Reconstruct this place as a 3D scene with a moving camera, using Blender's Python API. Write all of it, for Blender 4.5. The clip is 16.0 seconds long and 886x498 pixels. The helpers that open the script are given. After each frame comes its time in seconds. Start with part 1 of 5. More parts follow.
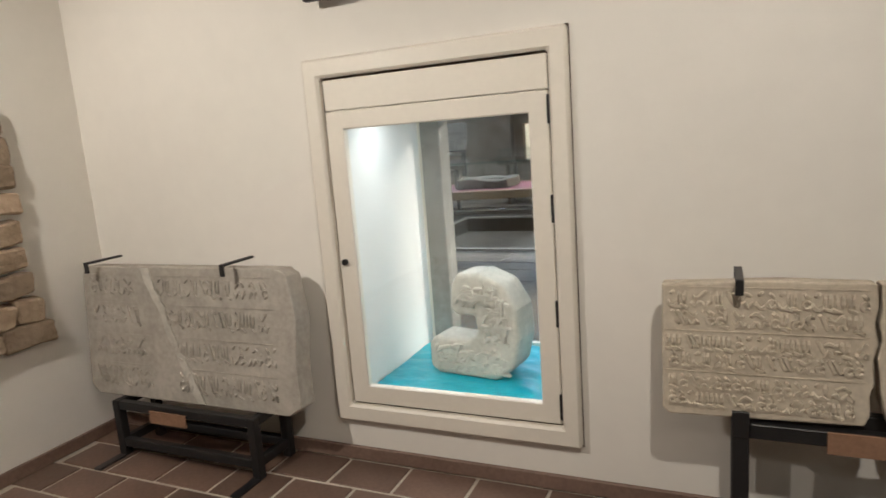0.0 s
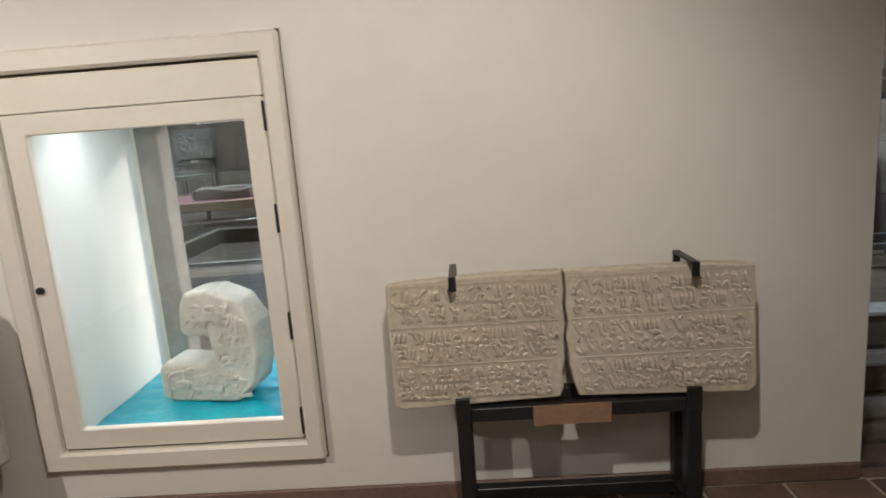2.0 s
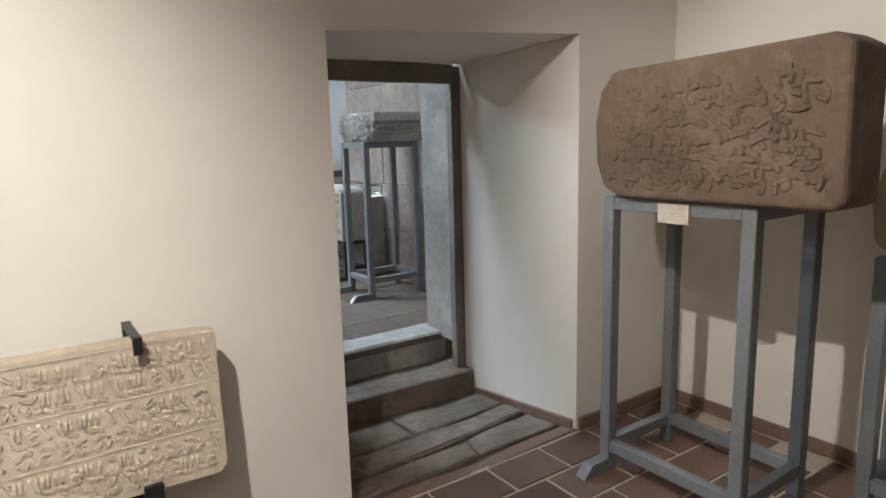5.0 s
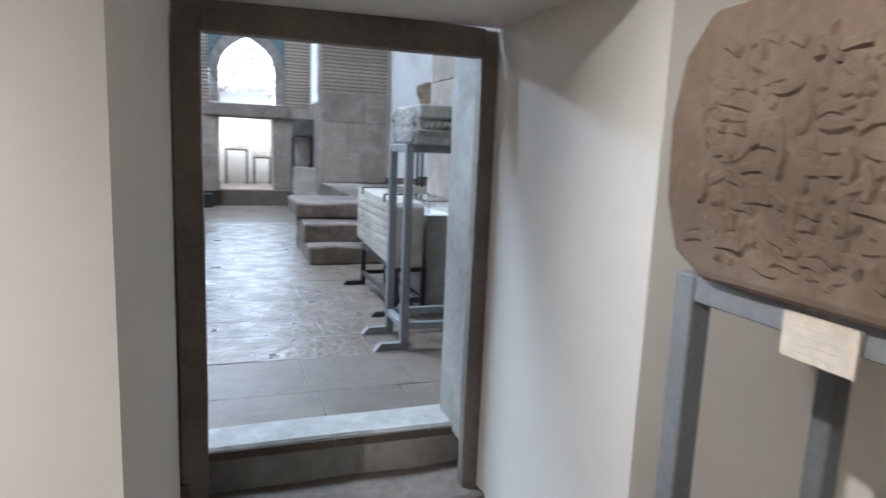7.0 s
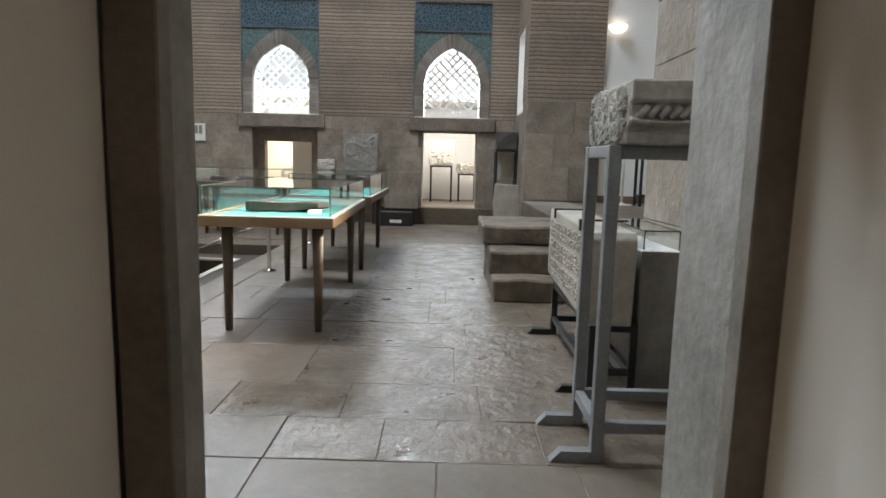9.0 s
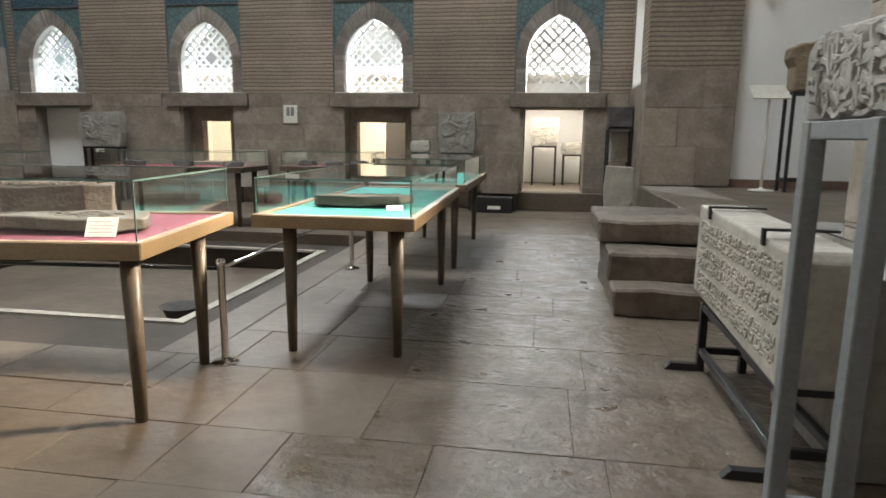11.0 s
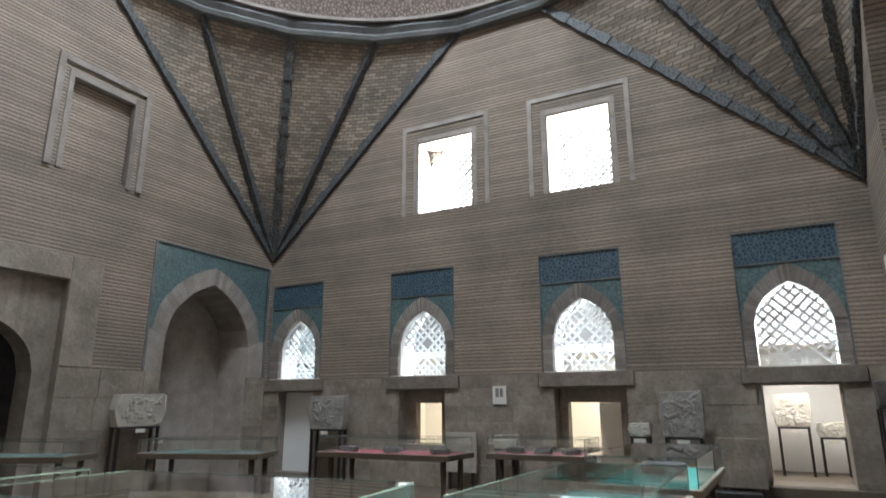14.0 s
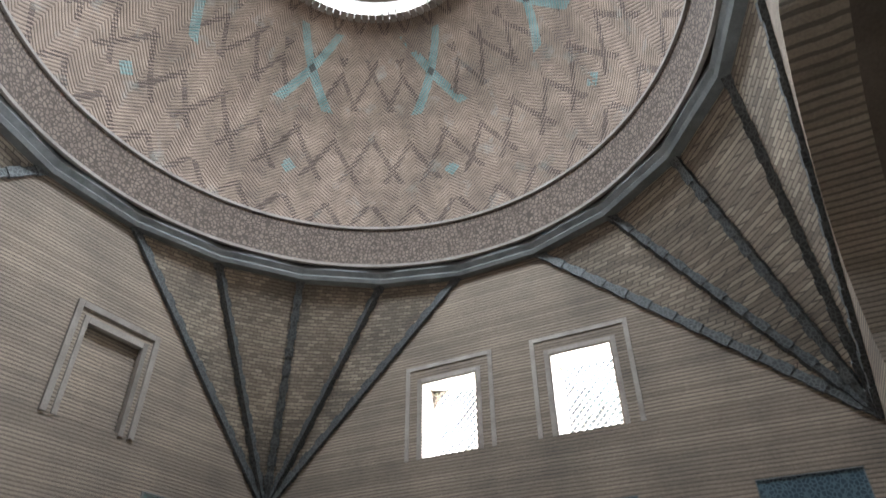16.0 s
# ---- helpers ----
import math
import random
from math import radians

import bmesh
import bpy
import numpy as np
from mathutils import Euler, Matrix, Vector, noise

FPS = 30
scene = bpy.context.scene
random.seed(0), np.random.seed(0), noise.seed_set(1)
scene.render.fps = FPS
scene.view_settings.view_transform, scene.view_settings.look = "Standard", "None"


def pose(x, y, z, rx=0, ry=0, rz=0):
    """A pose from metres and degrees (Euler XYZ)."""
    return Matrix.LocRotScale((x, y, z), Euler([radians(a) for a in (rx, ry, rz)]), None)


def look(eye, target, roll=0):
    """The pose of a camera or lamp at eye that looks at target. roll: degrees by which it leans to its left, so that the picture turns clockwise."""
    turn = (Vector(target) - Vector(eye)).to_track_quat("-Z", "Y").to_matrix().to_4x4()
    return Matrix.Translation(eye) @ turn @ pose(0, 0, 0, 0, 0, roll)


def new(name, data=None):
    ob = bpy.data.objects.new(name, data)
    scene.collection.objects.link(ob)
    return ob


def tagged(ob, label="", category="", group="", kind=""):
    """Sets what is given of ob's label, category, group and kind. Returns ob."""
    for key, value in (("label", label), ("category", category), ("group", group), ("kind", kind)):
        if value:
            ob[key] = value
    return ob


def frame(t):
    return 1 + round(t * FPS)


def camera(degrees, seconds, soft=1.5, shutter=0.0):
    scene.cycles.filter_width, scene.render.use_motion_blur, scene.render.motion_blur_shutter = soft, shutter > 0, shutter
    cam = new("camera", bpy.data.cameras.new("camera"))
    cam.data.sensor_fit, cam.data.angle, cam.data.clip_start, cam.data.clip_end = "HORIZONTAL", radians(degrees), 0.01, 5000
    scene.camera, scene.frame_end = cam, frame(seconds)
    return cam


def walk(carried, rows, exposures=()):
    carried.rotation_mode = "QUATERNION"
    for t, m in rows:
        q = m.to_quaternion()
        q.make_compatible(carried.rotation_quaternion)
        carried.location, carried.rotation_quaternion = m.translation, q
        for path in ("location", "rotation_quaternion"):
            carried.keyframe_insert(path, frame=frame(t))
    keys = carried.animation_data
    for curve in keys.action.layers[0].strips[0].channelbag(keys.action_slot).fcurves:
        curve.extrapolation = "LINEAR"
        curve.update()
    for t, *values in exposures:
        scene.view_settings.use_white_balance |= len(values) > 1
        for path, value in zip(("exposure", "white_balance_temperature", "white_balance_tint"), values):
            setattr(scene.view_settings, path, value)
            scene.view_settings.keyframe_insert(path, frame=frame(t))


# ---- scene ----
cam = camera(70.6, 16.0, shutter=0.3)
PATH = [
    (0, (2.558, -1.516, 1.294), (1.758, 0.285, 0.952), -4.3),
    (0.5, (2.573, -1.495, 1.297), (1.955, 0.371, 0.928), -4.1),
    (1, (2.611, -1.489, 1.273), (2.173, 0.428, 0.91), -3.7),
    (1.5, (2.648, -1.468, 1.284), (2.391, 0.478, 0.902), -4.3),
    (2, (2.718, -1.443, 1.287), (2.625, 0.519, 0.909), -4.3),
    (2.5, (2.791, -1.408, 1.298), (2.855, 0.556, 0.926), -3.8),
    (3, (2.844, -1.398, 1.298), (3.081, 0.551, 0.921), -3.2),
    (3.5, (2.962, -1.355, 1.268), (3.382, 0.565, 0.901), -2.4),
    (4, (3.043, -1.372, 1.28), (3.703, 0.476, 0.893), -1.9),
    (4.5, (3.117, -1.264, 1.298), (4.108, 0.433, 0.928), -1.6),
    (4.7, (3.161, -1.251, 1.308), (4.276, 0.373, 0.966), -1.6),
    (6.8, (4.482, -0.478, 1.275), (5.32, 1.31, 0.955), 0.1),
    (7, (4.592, -0.372, 1.278), (5.256, 1.489, 0.968), 2.4),
    (7.5, (4.804, -0.04, 1.241), (5.221, 1.886, 0.904), 1.9),
    (8, (4.925, 0.288, 1.218), (5.259, 2.237, 0.915), 0.6),
    (8.5, (5.007, 0.581, 1.242), (5.123, 2.564, 1.011), 0.7),
    (9, (5.028, 0.898, 1.231), (5.025, 2.879, 0.952), 1.5),
    (9.2, (4.994, 1.057, 1.191), (5.024, 3.037, 0.907), 1.7),
    (11.3, (4.932, 1.94, 1.286), (4.535, 3.868, 0.933), 0.9),
    (11.5, (4.878, 2.0, 1.312), (4.419, 3.92, 0.995), 1.2),
    (12, (4.882, 2.064, 1.345), (4.206, 3.937, 1.163), 0.4),
    (12.5, (4.9, 2.164, 1.346), (4.108, 4.0, 1.299), 0.3),
    (13, (4.924, 2.22, 1.365), (4.099, 4.036, 1.51), 0.6),
    (13.5, (4.93, 2.276, 1.392), (4.067, 4.061, 1.656), -0.5),
    (14, (4.891, 2.274, 1.434), (3.975, 3.982, 1.927), -0.0),
    (14.5, (4.95, 2.263, 1.48), (4.053, 3.924, 2.141), -0.7),
    (15, (4.908, 2.254, 1.516), (4.035, 3.864, 2.32), -0.5),
    (15.5, (4.86, 2.209, 1.567), (4.041, 3.748, 2.547), -0.7),
    (16, (4.791, 2.145, 1.605), (4.031, 3.592, 2.757), -0.8),
]
EXPOSURES = [(0.0, -0.6, 6250, 10), (1.5, -0.65, 6150, 10), (2.5, -0.5, 6200, 10), (3.5, -0.1, 6100, 10), (4.5, 0.36, 6050, 10), (4.7, 0.38, 6050, 10), (6.8, 0.75, 5700, 10), (7.0, 0.8, 5500, 10),
             (7.5, 0.85, 5300, 10), (8.0, 0.6, 5800, 10), (8.5, 0.3, 6200, 10), (9.0, 0.06, 6800, 10), (11.5, -0.12, 7250, 10), (12.5, -0.25, 7000, 10), (14.0, -0.3, 6600, 10), (16.0, -0.38, 6700, 10)]
walk(cam, [(t, look(eye, target, roll)) for t, eye, target, roll in PATH], EXPOSURES)

# ---- plan, in metres ----
XL, XR, YF, CX = -5.58, 6.33, 13.2, 0.375     # hall walls west, east, north; axis
HALF = 5.955
CY = YF - HALF                                 # dome centre
YS = 2.40                                      # south face of the hall, low
ZR = -0.36                                     # floor of the small room
YW = 1.15                                      # north wall of the small room
ZRING, ZTIP = 9.49, 4.86

# ---- world and light ----
world = bpy.data.worlds.new("sky")
scene.world = world
world.use_nodes = True
wn = world.node_tree.nodes
sky = wn.new("ShaderNodeTexSky")
sky.sky_type, sky.sun_disc = "NISHITA", False
sky.sun_elevation, sky.sun_rotation = radians(48), radians(35)
world.node_tree.links.new(sky.outputs[0], wn["Background"].inputs[0])
wn["Background"].inputs[1].default_value = 0.10


def lamp(name, kind, power, eye, target, color, size=1.0, size_y=None, spot=60, disk=False):
    d = bpy.data.lights.new(name, kind)
    d.energy, d.color = power, color
    if kind == "AREA":
        d.shape = "DISK" if disk else "RECTANGLE"
        d.size = size
        if not disk:
            d.size_y = size_y or size
    elif kind == "SPOT":
        d.spot_size, d.spot_blend, d.shadow_soft_size = radians(spot), 0.8, size
    else:
        d.shadow_soft_size = size
    ob = new(name, d)
    ob.matrix_world = look(eye, target)
    return ob


DAY, WARM = (0.74, 0.87, 1.0), (1.0, 0.90, 0.78)
sun = bpy.data.lights.new("sun", "SUN")
sun.energy, sun.angle, sun.color = 3.0, radians(0.5), (1.0, 0.95, 0.88)
new("sun", sun).matrix_world = look((9, 20, 26), (0, 8, 0))
lamp("oculus_daylight", "AREA", 2500, (CX, CY, 15.75), (CX, CY, 0), DAY, 4.2, disk=True)
for wx, power in ((-4.72, 520), (-1.47, 520), (1.80, 560), (5.10, 520)):
    lamp("window_daylight", "AREA", power, (wx, 14.75, 4.5), (wx, 13.2, 2.1), DAY, 1.3, 1.3)
lamp("window_sky", "AREA", 800, (5.2, 15.3, 3.5), (3.0, 4.5, 0.3), DAY, 1.7, 1.5)
lamp("window_daylight", "AREA", 640, (7.6, 12.45, 4.3), (6.3, 12.45, 2.2), DAY, 0.9, 1.0)
for wx in (-0.94, 1.95):
    lamp("high_window_daylight", "AREA", 3900, (wx, 14.3, 6.0), (5.3, 1.9, 1.4), DAY, 1.5, 1.9)
# Added warm spot inside the closed recess, brightens the floor to the west
lamp("iwan_fill_spot", "SPOT", 11000, (9.9, 7.2, 4.7), (-0.3, 3.45, 0.0), (1.0, 0.90, 0.76), 0.35, spot=27)
for lx, ly, power, tint in ((-1.4, 15.0, 80, (1.0, 0.88, 0.66)), (1.9, 15.0, 80, (1.0, 0.88, 0.66)), (5.0, 14.3, 62, (1.0, 0.96, 0.90))):
    lamp("side_room_lamp", "AREA", power, (lx, ly, 2.3), (lx, ly + 0.1, 0.0), tint, 0.9, 0.9)
lamp("ceiling_spot_light", "SPOT", 190, (2.85, -0.85, 2.42), (2.35, 0.95, 0.4), WARM, 0.03, spot=114)
lamp("ceiling_spot_light", "SPOT", 250, (0.0, -1.15, 2.42), (0.0, 1.0, 0.5), WARM, 0.03, spot=120)
lamp("ceiling_spot_light", "SPOT", 165, (3.6, 0.1, 2.42), (6.35, -0.05, 0.85), WARM, 0.03, spot=76)
# Weak soft fill added overhead behind the camera, has no fixture
lamp("room_fill_light", "AREA", 15, (2.6, -2.2, 2.5), (2.6, -2.0, 0), WARM, 1.6, 0.5)
lamp("cabinet_light", "AREA", 6.0, (1.33, 1.45, 1.44), (1.33, 1.6, 0), (0.95, 1.0, 0.98), 0.8, 0.12)


# ---- materials ----
def principled(name):
    m = bpy.data.materials.new(name)
    m.use_nodes = True
    return m, m.node_tree.nodes, m.node_tree.links, m.node_tree.nodes["Principled BSDF"]


def noise_node(n, l, vec, scale, detail=5.0, rough=0.55):
    t = n.new("ShaderNodeTexNoise")
    t.inputs["Scale"].default_value, t.inputs["Detail"].default_value, t.inputs["Roughness"].default_value = scale, detail, rough
    l.new(vec, t.inputs["Vector"])
    return t.outputs["Fac"]


def ramp_node(n, l, fac, a, b, lo=0.3, hi=0.7):
    r = n.new("ShaderNodeValToRGB")
    r.color_ramp.elements[0].position, r.color_ramp.elements[1].position = lo, hi
    r.color_ramp.elements[0].color, r.color_ramp.elements[1].color = (*a, 1), (*b, 1)
    l.new(fac, r.inputs[0])
    return r.outputs[0]


def mix_node(n, l, kind, fac, a, b):
    x = n.new("ShaderNodeMix")
    x.data_type, x.blend_type = "RGBA", kind
    for sock, v in ((x.inputs[0], fac), (x.inputs[6], a), (x.inputs[7], b)):
        if isinstance(v, (int, float)):
            sock.default_value = v
        elif isinstance(v, tuple):
            sock.default_value = (*v, 1)
        else:
            l.new(v, sock)
    return x.outputs[2]


def bump_node(n, l, height, strength, distance, normal=None):
    b = n.new("ShaderNodeBump")
    b.inputs["Strength"].default_value, b.inputs["Distance"].default_value = strength, distance
    l.new(height, b.inputs["Height"])
    if normal is not None:
        l.new(normal, b.inputs["Normal"])
    return b.outputs[0]


def surface(name, a, b, scale=3.0, fine=40.0, rough=0.85, bump=0.4, depth=0.01, metal=0.0, vary=0.0, spots=None, gloss=None, spec=0.5, grain=0.55):
    """Two tones in large stains, a fine grain, relief; vary: brightness from piece to piece; gloss: roughness of polished stains."""
    m, n, l, p = principled(name)
    vec = n.new("ShaderNodeTexCoord").outputs["Object"]
    big, small = noise_node(n, l, vec, scale), noise_node(n, l, vec, fine, 4.0)
    col = ramp_node(n, l, big, a, b)
    col = mix_node(n, l, "MULTIPLY", grain, col, ramp_node(n, l, small, (0.62, 0.62, 0.62), (1.15, 1.15, 1.15), 0.25, 0.75))
    if spots:
        mask = ramp_node(n, l, noise_node(n, l, vec, scale * 2.3, 8.0, 0.65), (0, 0, 0), (1, 1, 1), 0.5, 0.78)
        col = mix_node(n, l, "MIX", mask, col, spots)
    if vary:
        info = n.new("ShaderNodeObjectInfo")
        col = mix_node(n, l, "MULTIPLY", 1.0, col, ramp_node(n, l, info.outputs["Random"], (1 - vary,) * 3, (1 + vary * 0.6,) * 3, 0, 1))
        geo = n.new("ShaderNodeNewGeometry")
        col = mix_node(n, l, "MULTIPLY", 1.0, col, ramp_node(n, l, geo.outputs["Random Per Island"], (1 - vary,) * 3, (1 + vary * 0.4,) * 3, 0, 1))
    l.new(col, p.inputs["Base Color"])
    p.inputs["Metallic"].default_value = metal
    p.inputs["Specular IOR Level"].default_value = spec
    if gloss is None:
        p.inputs["Roughness"].default_value = rough
    else:
        l.new(ramp_node(n, l, noise_node(n, l, vec, scale * 1.6, 6.0), (gloss,) * 3, (rough,) * 3, 0.3, 0.7), p.inputs["Roughness"])
    if bump:
        l.new(bump_node(n, l, small, bump, depth, bump_node(n, l, big, bump * 0.6, depth * 2)), p.inputs["Normal"])
    return m


def brickwork(name, a, b, joint, width, row, gap, plane="wall", stain=0.35, depth=0.02, rough=0.9):
    """Courses of brick; plane 'wall' runs along x and y alike, 'dome' round the dome's axis, 'floor' in x and y."""
    m, n, l, p = principled(name)
    vec = n.new("ShaderNodeTexCoord").outputs["Object"]
    sep = n.new("ShaderNodeSeparateXYZ")
    l.new(vec, sep.inputs[0])
    add = n.new("ShaderNodeMath")
    l.new(sep.outputs[0], add.inputs[0])
    l.new(sep.outputs[1], add.inputs[1])
    com = n.new("ShaderNodeCombineXYZ")
    l.new(add.outputs[0], com.inputs[0])
    l.new(sep.outputs[2], com.inputs[1])
    br = n.new("ShaderNodeTexBrick")
    br.inputs["Color1"].default_value, br.inputs["Color2"].default_value, br.inputs["Mortar"].default_value = (*a, 1), (*b, 1), (*joint, 1)
    br.inputs["Scale"].default_value = 1.0
    br.inputs["Mortar Size"].default_value, br.inputs["Mortar Smooth"].default_value = gap, 0.25
    br.inputs["Brick Width"].default_value, br.inputs["Row Height"].default_value = width, row
    br.inputs["Bias"].default_value = 0.0
    wob = n.new("ShaderNodeVectorMath")
    wob.operation = "MULTIPLY_ADD"
    nz = n.new("ShaderNodeTexNoise")
    nz.inputs["Scale"].default_value = 2.5
    l.new(vec, nz.inputs["Vector"])
    l.new(nz.outputs["Color"], wob.inputs[0])
    wob.inputs[1].default_value = (0.04, 0.025, 0)
    l.new(com.outputs[0], wob.inputs[2])
    l.new(wob.outputs[0], br.inputs["Vector"])
    big = noise_node(n, l, vec, 0.7, 6.0)
    col = mix_node(n, l, "MULTIPLY", 0.9, br.outputs["Color"], ramp_node(n, l, big, (1 - stain,) * 3, (1.15, 1.12, 1.08), 0.3, 0.7))
    small = noise_node(n, l, vec, 26.0)
    col = mix_node(n, l, "MULTIPLY", 0.5, col, ramp_node(n, l, small, (0.6, 0.6, 0.6), (1.2, 1.2, 1.2)))
    l.new(col, p.inputs["Base Color"])
    p.inputs["Roughness"].default_value = rough
    inv = n.new("ShaderNodeMath")
    inv.operation = "SUBTRACT"
    inv.inputs[0].default_value = 1.0
    l.new(br.outputs["Fac"], inv.inputs[1])
    l.new(bump_node(n, l, inv.outputs[0], 0.9, depth, bump_node(n, l, small, 0.4, 0.006)), p.inputs["Normal"])
    return m


def herringbone(name, a, b, joint, teal):
    """Dome brick set in zigzag bands, with turquoise glazed figures; runs round the dome's axis."""
    m, n, l, p = principled(name)
    vec = n.new("ShaderNodeTexCoord").outputs["Object"]
    sep = n.new("ShaderNodeSeparateXYZ")
    l.new(vec, sep.inputs[0])

    def math_node(op, x, y=0.0):
        q = n.new("ShaderNodeMath")
        q.operation = op
        for i, v in enumerate((x, y)):
            if isinstance(v, (int, float)):
                q.inputs[i].default_value = v
            else:
                l.new(v, q.inputs[i])
        return q.outputs[0]

    ang = math_node("ARCTAN2", sep.outputs[1], sep.outputs[0])
    rad = math_node("SQRT", math_node("ADD", math_node("MULTIPLY", sep.outputs[0], sep.outputs[0]), math_node("MULTIPLY", sep.outputs[1], sep.outputs[1])))
    el = math_node("ARCTAN2", sep.outputs[2], rad)
    v = math_node("MULTIPLY", el, 5.87)
    u = math_node("MULTIPLY", ang, 4.2)
    zig = math_node("PINGPONG", u, 0.33)
    slope = math_node("ADD", v, zig)
    bars = math_node("PINGPONG", slope, 0.045)
    groove = ramp_node(n, l, math_node("MULTIPLY", bars, 1 / 0.045), (0, 0, 0), (1, 1, 1), 0.2, 0.5)
    mid = math_node("LESS_THAN", math_node("PINGPONG", u, 0.165), 0.012)
    # large zigzag figures: dark steps and glazed stars
    turned = math_node("SUBTRACT", ang, radians(120.4))
    za = math_node("PINGPONG", turned, math.pi / 16)
    zs = math_node("PINGPONG", math_node("SUBTRACT", turned, radians(22.5)), radians(22.5))
    figure = math_node("PINGPONG", math_node("ADD", v, math_node("MULTIPLY", za, 8.0)), 0.85)
    figure_b = math_node("PINGPONG", math_node("SUBTRACT", v, math_node("MULTIPLY", za, 8.0)), 0.85)
    dark = math_node("MAXIMUM", math_node("LESS_THAN", figure, 0.12), math_node("LESS_THAN", figure_b, 0.12))
    dash = math_node("GREATER_THAN", math_node("PINGPONG", math_node("ADD", u, v), 0.05), 0.022)
    dash_soft = math_node("ADD", math_node("MULTIPLY", dash, 0.45), 0.5)
    dark = math_node("MULTIPLY", math_node("MULTIPLY", dark, dash), math_node("GREATER_THAN", math_node("PINGPONG", v, 0.95), 0.3))
    big = noise_node(n, l, vec, 0.9, 6.0)
    col = ramp_node(n, l, noise_node(n, l, vec, 9.0), a, b)
    col = mix_node(n, l, "MIX", groove, joint, col)
    col = mix_node(n, l, "MIX", math_node("MULTIPLY", dark, 0.8), col, (0.07, 0.05, 0.045))
    lift = math_node("ABSOLUTE", math_node("SUBTRACT", v, 4.95))
    star = math_node("LESS_THAN", math_node("ABSOLUTE", math_node("SUBTRACT", lift, math_node("MULTIPLY", zs, 7.0))), 0.22)
    star = math_node("MULTIPLY", math_node("MULTIPLY", star, math_node("LESS_THAN", lift, 0.98)), math_node("GREATER_THAN", big, 0.36))
    heart = math_node("LESS_THAN", math_node("ADD", lift, math_node("MULTIPLY", zs, 5.0)), 0.13)
    lower = math_node("ABSOLUTE", math_node("SUBTRACT", v, 2.4))
    small_star = math_node("LESS_THAN", math_node("ADD", lower, math_node("MULTIPLY", zs, 5.2)), 0.2)
    star = math_node("MAXIMUM", star, math_node("MULTIPLY", small_star, math_node("GREATER_THAN", big, 0.45)))
    star = math_node("MULTIPLY", star, dash_soft)
    col = mix_node(n, l, "MIX", math_node("MULTIPLY", star, 0.75), col, teal)
    col = mix_node(n, l, "MIX", math_node("MULTIPLY", heart, 0.8), col, (0.05, 0.04, 0.038))
    patch = ramp_node(n, l, noise_node(n, l, vec, 1.7, 7.0, 0.6), (0, 0, 0), (0.55, 0.55, 0.55), 0.58, 0.7)
    col = mix_node(n, l, "MIX", patch, col, (0.33, 0.34, 0.325))
    col = mix_node(n, l, "MULTIPLY", 0.85, col, ramp_node(n, l, big, (0.55, 0.52, 0.49), (1.2, 1.15, 1.1)))
    worn = noise_node(n, l, vec, 4.5, 6.0, 0.65)
    col = mix_node(n, l, "MULTIPLY", 0.6, col, ramp_node(n, l, worn, (0.6, 0.57, 0.54), (1.2, 1.17, 1.14), 0.35, 0.65))
    l.new(col, p.inputs["Base Color"])
    p.inputs["Roughness"].default_value = 0.8
    height = math_node("SUBTRACT", groove, math_node("MULTIPLY", dark, 0.8))
    l.new(bump_node(n, l, height, 0.6, 0.02), p.inputs["Normal"])
    return m


def glazed(name, a, b, line, scale, spread=0.12, rough=0.32):
    """Glazed tile mosaic: small interlaced figures of a lighter glaze on the ground colour."""
    m, n, l, p = principled(name)
    vec = n.new("ShaderNodeTexCoord").outputs["Object"]
    vo = n.new("ShaderNodeTexVoronoi")
    vo.feature = "DISTANCE_TO_EDGE"
    vo.inputs["Scale"].default_value = scale
    l.new(vec, vo.inputs["Vector"])
    lines = ramp_node(n, l, vo.outputs["Distance"], (1, 1, 1), (0, 0, 0), spread * 0.5, spread)
    col = mix_node(n, l, "MIX", lines, ramp_node(n, l, noise_node(n, l, vec, 5.0, 6.0), a, b), line)
    l.new(col, p.inputs["Base Color"])
    p.inputs["Roughness"].default_value = rough
    l.new(bump_node(n, l, lines, 0.3, 0.01), p.inputs["Normal"])
    return m


def clear_glass(name, tint=(0.97, 0.988, 0.982)):
    m, n, l, p = principled(name)
    p.inputs["Base Color"].default_value = (*tint, 1)
    p.inputs["Transmission Weight"].default_value = 1.0
    p.inputs["Roughness"].default_value = 0.0
    p.inputs["IOR"].default_value = 1.45
    return m


def glow(name, color, strength):
    m, n, l, p = principled(name)
    p.inputs["Emission Color"].default_value, p.inputs["Emission Strength"].default_value = (*color, 1), strength
    p.inputs["Base Color"].default_value = (0.04, 0.04, 0.04, 1)
    return m


PLASTER = surface("cream_plaster", (0.755, 0.72, 0.655), (0.79, 0.755, 0.69), 0.8, 9, 0.88, 0.10, 0.006, grain=0.07)
WHITE_PLASTER = surface("white_plaster", (0.76, 0.75, 0.73), (0.80, 0.79, 0.77), 0.9, 18, 0.9, 0.12, 0.005, grain=0.08)
FRAME_PAINT = surface("ivory_paint", (0.74, 0.69, 0.60), (0.77, 0.72, 0.63), 2.0, 30, 0.45, 0.08, 0.002, grain=0.08)
TERRACOTTA = surface("terracotta_tile", (0.115, 0.070, 0.052), (0.20, 0.125, 0.092), 2.2, 45, 0.6, 0.35, 0.004, vary=0.28, gloss=0.42)
GROUT = surface("grout", (0.42, 0.37, 0.30), (0.52, 0.46, 0.38), 5, 60, 0.95, 0.4, 0.004)
SKIRTING = surface("skirting_tile", (0.16, 0.10, 0.075), (0.23, 0.15, 0.115), 2.5, 40, 0.6, 0.25, 0.004)
